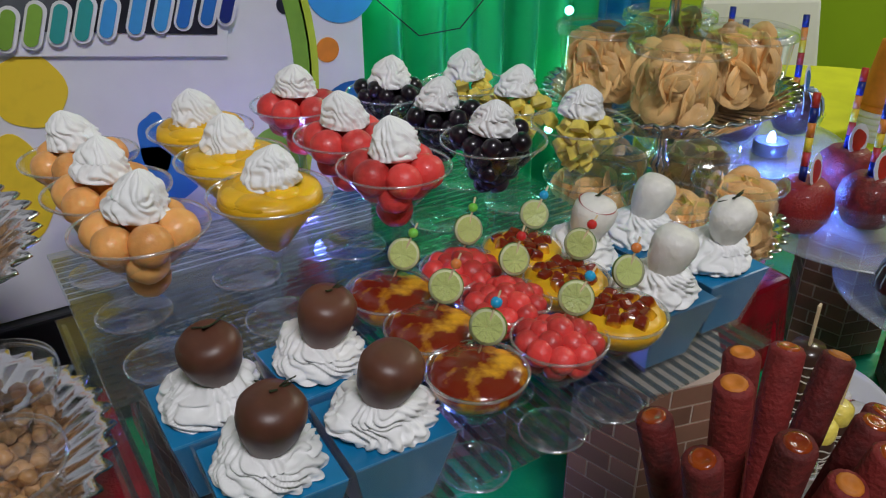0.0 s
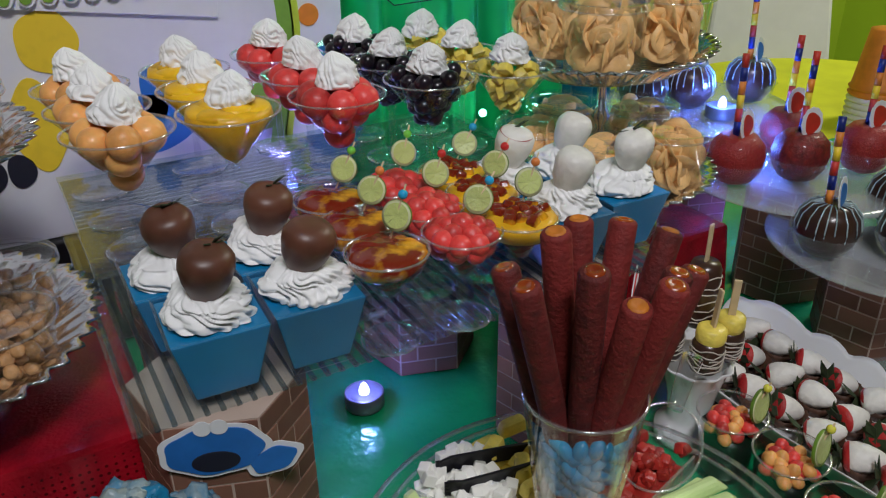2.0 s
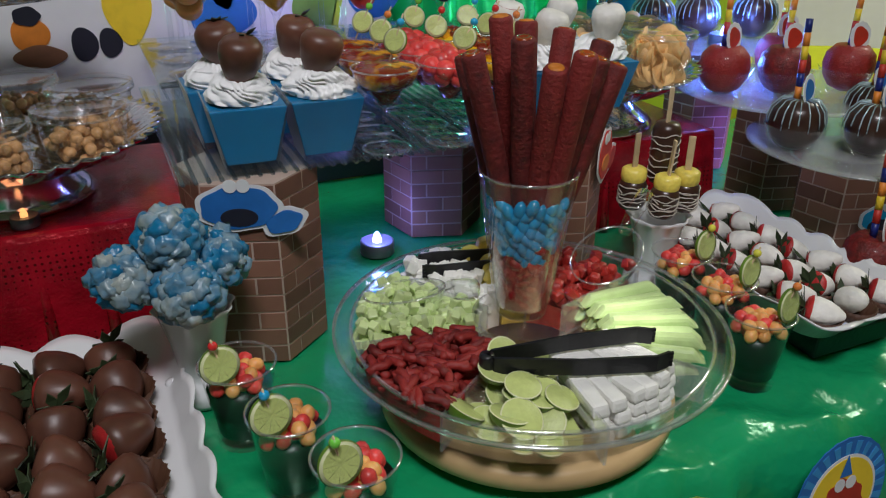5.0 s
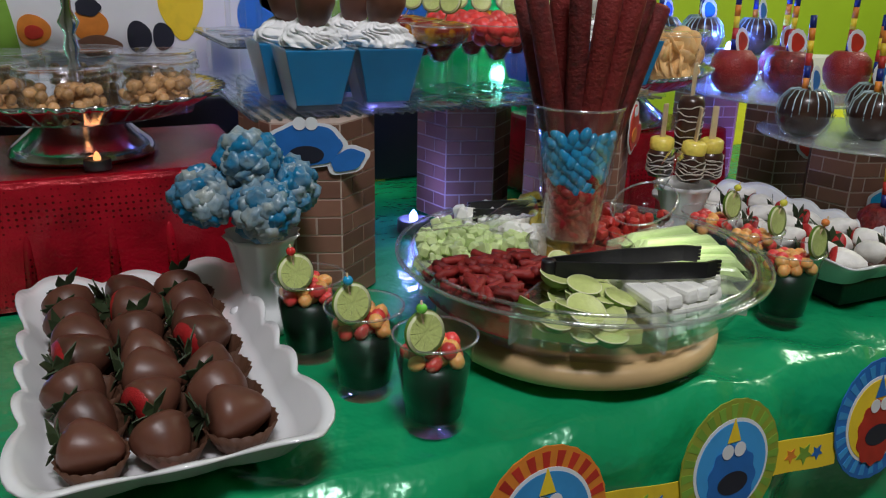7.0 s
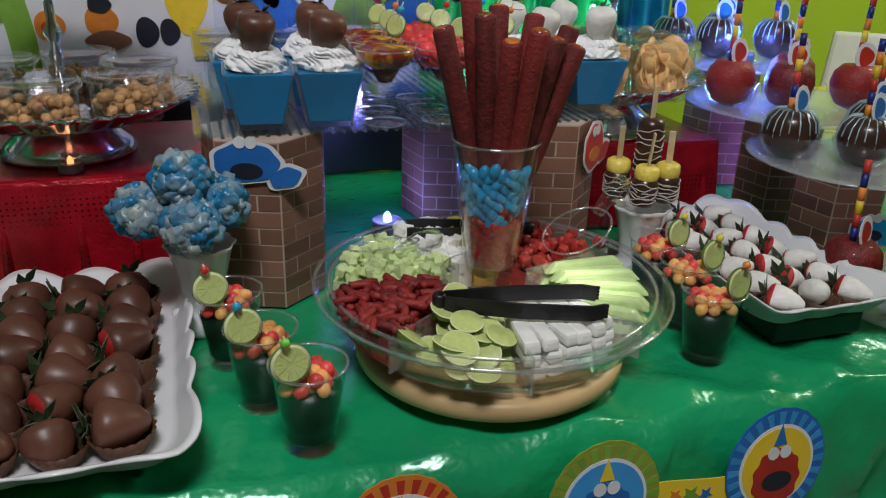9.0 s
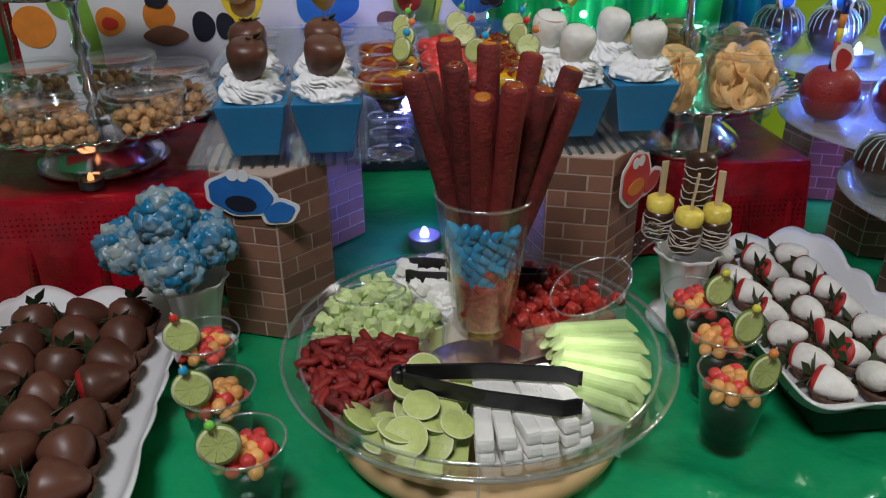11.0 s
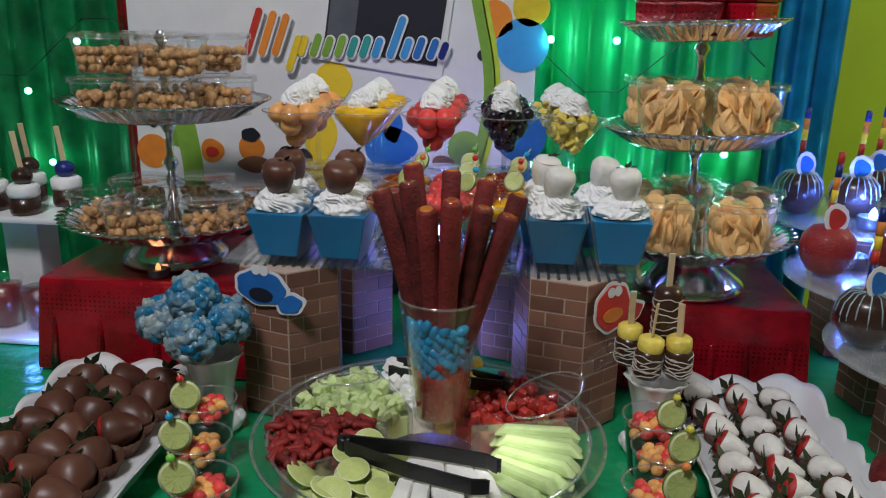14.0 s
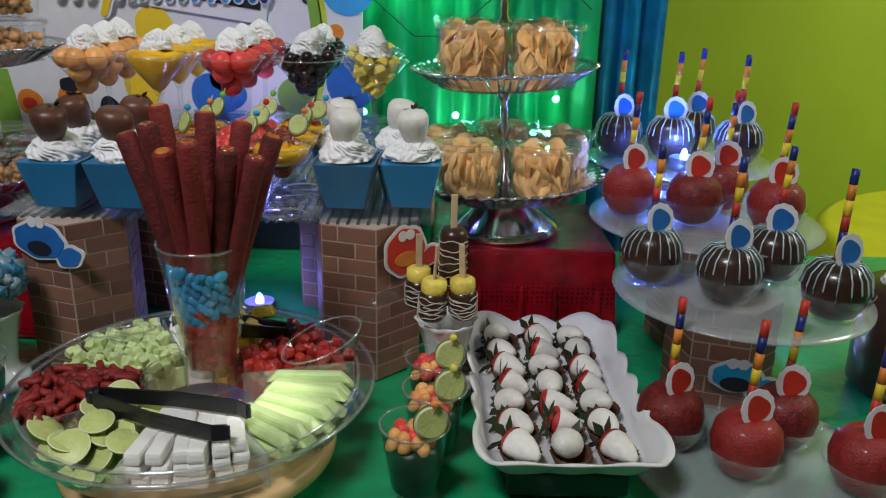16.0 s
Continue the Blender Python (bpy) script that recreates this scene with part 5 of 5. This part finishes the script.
AP = {True: apple(True, 1), False: apple(False, 2)}
seen = set()
LEVELS = ((False, 0.972, 0.858, 0.520, 0.120, ((0.777, 0.535), (0.842, 0.520), (0.888, 0.575), (0.924, 0.497))),
          (True, 0.942, 0.842, 0.352, 0.128, ((0.757, 0.364), (0.822, 0.334), (0.872, 0.392), (0.904, 0.312))),
          (False, 0.908, 0.842, 0.222, 0.124, ((0.757, 0.243), (0.819, 0.195), (0.884, 0.252), (0.904, 0.158))),
          (True, TZ + 0.001, 0.825, 0.085, 0.112, ((0.753, 0.112), (0.806, 0.068), (0.855, 0.113), (0.898, 0.047))))
for red, z, cx, cy, R, spots in LEVELS:
    dish(cx, cy, z, R, "round frosted glass plate carrying candied apples")
    for x, y in spots:
        m = pose(x, y, z + 0.0045, 0, 0, rng.uniform(-10, 25))
        if red not in seen:
            seen.add(red)
            AP[red].matrix_basis = m
        else:
            copy_thing(AP[red], m)
PL = "short cardboard pillar printed with brown bricks under a glass plate"
pillar(0.832, 0.226, 0.907 - TZ, 0.054, 12, TZ, PL)
pillar(0.842, 0.350, 0.941 - TZ, 0.052, 12, TZ, PL)
pillar(0.858, 0.510, 0.971 - TZ, 0.052, 12, TZ, PL)
sticker(0.832, 0.1705, 0.843, -12, BEADS[0], "blue paper cutout with a white edge on a pillar", 0.03, 7, 1.25, 0.8, 0.018, True)
sticker(0.845, 0.297, 0.890, -12, PRED, "red paper cutout with a white edge on a pillar", 0.03, 7, 1.0, 1.0, 0.02)


# ---- LED tealights ----
TEACASE = mat("grey_tealight_case", (0.16, 0.17, 0.2), 0.3, 0.4, var=0.1)
def tealight(x, y, z, led, color, power, size=1.0):
    t = thing("led_tealight", at(x, y, z, s=size), "small battery tealight with a glowing tip", "tealight", "tealights")
    put("case", lathe([(0, 0), (0.0185, 0), (0.019, 0.001), (0.019, 0.014), (0.0175, 0.015), (0.015, 0.0135), (0, 0.013)], 28), TEACASE, t)
    put("flame_tip", lathe([(0.005, 0.013), (0.0052, 0.017), (0.003, 0.023), (0, 0.026)], 16), led, t)
    lamp("tealight_glow", "POINT", pose(x, y, z + 0.034 * size), power, color, 0.006)


tealight(0.321, 0.394, TZ, LEDBLUE, (0.22, 0.24, 1.0), 0.28)
tealight(0.902, 0.290, TZ, LEDWHITE, (0.35, 0.6, 1.0), 0.10)
tealight(0.910, 0.400, TZ, LEDBLUE, (0.35, 0.2, 1.0), 0.5)
tealight(0.848, 0.470, 0.9765, LEDBLUE, (0.08, 0.20, 1.0), 0.8)
tealight(0.800, 0.400, 0.9465, LEDBLUE, (0.08, 0.20, 1.0), 0.8)
# out-of-sight tealight added to give the blue glow under the upper shelf
tealight(0.310, 0.510, 0.9745, LEDBLUE, (0.30, 0.25, 1.0), 0.22)
tealight(-0.012, 0.336, 0.9157, LEDAMBER, (1.0, 0.35, 0.15), 0.003, 0.62)


# ---- banner on the cloth ----
bn = thing("paper_banner", pose(0.38, -0.064, 0.750, 0, 0, 0), "paper garland of round medallions and yellow star links", "banner")
bn.rotation_euler[0] = radians(-6)
MED = ((-0.160, 0.002, PORANGE, PSKY, PMOSS), (0.0, 0.0, POLIVE, PSKY, PBLUE), (0.157, 0.002, PBLUE, PYELLOW, PRED))
for x, z, rim, inner, blob in MED:
    md = put("medallion", plate(circle(0.045, 72, 1, 1.05, 0.008, 24), 0.001), rim, bn, pose(x, 0, z, 90) @ Matrix.Diagonal((1.06, 1.12, 1, 1)))
    for k in range(24):
        put("ray", plate([(0.034, -0.002), (0.044, -0.003), (0.044, 0.003), (0.034, 0.002)], 0.0003), {PORANGE: PRED, POLIVE: PGREEN, PBLUE: PSKY}[rim], md, pose(0, 0, 0.001, 0, 0, 15 * k))
    put("white_ring", plate(circle(0.034, 48), 0.0004), WHITE, md, pose(0, 0, 0.0012))
    put("inner_disc", plate(circle(0.0315, 48), 0.0004), inner, md, pose(0, 0, 0.0017))
    put("plain_shape", plate(circle(0.0215, 60, 1, 1.2, 0.05, 11), 0.0004), blob, md, pose(0, -0.010, 0.0022))
    put("dark_patch", plate(circle(0.011, 24, 1.25, 0.75), 0.0003), PDARK, md, pose(0.001, -0.012, 0.0027))
    for k in (-1, 1):
        put("white_dot", plate(circle(0.0052, 20), 0.0003), WHITE, md, pose(0.0055 * k, 0.012, 0.0031))
    put("party_hat", plate([(-0.006, 0.0), (0.006, 0.0), (0.0, 0.017)], 0.0003), PYELLOW if blob != PRED else PBLUE, md, pose(0, 0.018, 0.0027))
for (x0, z0, *_), (x1, z1, *_) in zip(MED, MED[1:]):
    pts = [(x0 + (x1 - x0) * u, z0 + (z1 - z0) * u - 0.012 + 0.004 * math.sin(u * 6.28)) for u in [0.27 + 0.46 * i / 10 for i in range(11)]]
    out = [(x, z - 0.014) for x, z in pts] + [(x, z + 0.014) for x, z in reversed(pts)]
    lk = put("link_strip", plate(out, 0.0008), PYELLOW, bn, pose(0, 0.002, 0, 90))
    for k, i in enumerate((3, 5, 7)):
        star = [(r * math.cos(a), r * math.sin(a)) for r, a in [((0.0085 if j % 2 else 0.004) * (1.1 if k == 1 else 0.8), j * math.pi / 5 + 0.3) for j in range(10)]]
        put("star", plate(star, 0.0005), (PORANGE, PGREEN, PBLUE)[k], lk, pose(pts[i][0], pts[i][1], 0.0008))

# ---- treats at the table's far left ----
ws = thing("white_tray_stand", pose(-0.255, 0.475, TZ), "square white two-level treat stand", "stand")
put("post", box(0.05, 0.05, 0.15, 0.004), WHITE, ws)
put("upper_board", box(0.16, 0.13, 0.008, 0.003), WHITE, ws, pose(0, 0, 0.1505))
put("foot_board", box(0.18, 0.17, 0.008, 0.003), WHITE, ws, pose(-0.005, -0.02, 0))
for x, y in ((-0.215, 0.412), (-0.265, 0.415), (-0.195, 0.45)):
    jc = thing("dark_jelly_cup", pose(x, y, TZ + 0.0085), "clear cup of dark red jelly on the treat stand", "dessert", "dark jelly cups")
    put("cup", lathe([(0, 0), (0.018, 0), (0.0245, 0.066), (0.0255, 0.067)], 28), CLEAR, jc)
    put("jelly", lathe([(0, 0.002), (0.0172, 0.002), (0.0228, 0.056), (0, 0.058)], 28), SAUCE, jc)
lamp("stand_glow", "POINT", pose(-0.20, 0.36, TZ + 0.03), 0.12, (0.1, 0.25, 1.0), 0.01)
for i, (x, y) in enumerate(((-0.285, 0.45), (-0.232, 0.435), (-0.205, 0.490), (-0.265, 0.505))):
    mp = thing("marshmallow_pop", pose(x, y, TZ + 0.1595), "chocolate-dipped marshmallow pop with a dark top", "marshmallow pop", "marshmallow pops")
    put("chocolate_base", lathe([(0, 0), (0.018, 0), (0.019, 0.003), (0.019, 0.022), (0, 0.022)], 24), DARKCHOC, mp)
    put("marshmallow", lathe([(0, 0.0222), (0.0185, 0.0222), (0.020, 0.027), (0.0195, 0.036), (0.016, 0.039), (0, 0.039)], 24), CREAM, mp)
    put("top_ball", ball(0.013, i, 0.05, 0.9), (RIND, DARKCHOC, PNAVY, DARKCHOC)[i], mp, pose(0, 0, 0.049))
    put("stick", box(0.007, 0.0022, 0.05, 0.001), WOODSTICK, mp, pose(0, 0, 0.058, 4, -5, 20))
lt = thing("white_plate", pose(-0.195, 0.03, TZ), "flat square white plate of small chocolate sweets", "plate")
put("plate", box(0.15, 0.19, 0.007, 0.003), CHINA, lt)
put("sweet", ball(0.016, 4, 0.2, 0.7), DARKCHOC, lt, pose(0.045, -0.04, 0.017))
put("sweet", ball(0.016, 5, 0.2, 0.7), APPLERED, lt, pose(0.02, 0.05, 0.017))
# dark bowl at the right end
db = thing("dark_dessert_bowl", pose(1.03, 0.235, TZ), "tall dark chocolate dessert jar on the cloth", "jar")
put("jar", lathe([(0, 0), (0.045, 0), (0.05, 0.006), (0.052, 0.11), (0.048, 0.115), (0, 0.116)], 40), DARKCHOC, db)
put("cream", swirl(0.035, 0.03, 9, 2, 5), CREAM, db, pose(0, 0, 0.112))
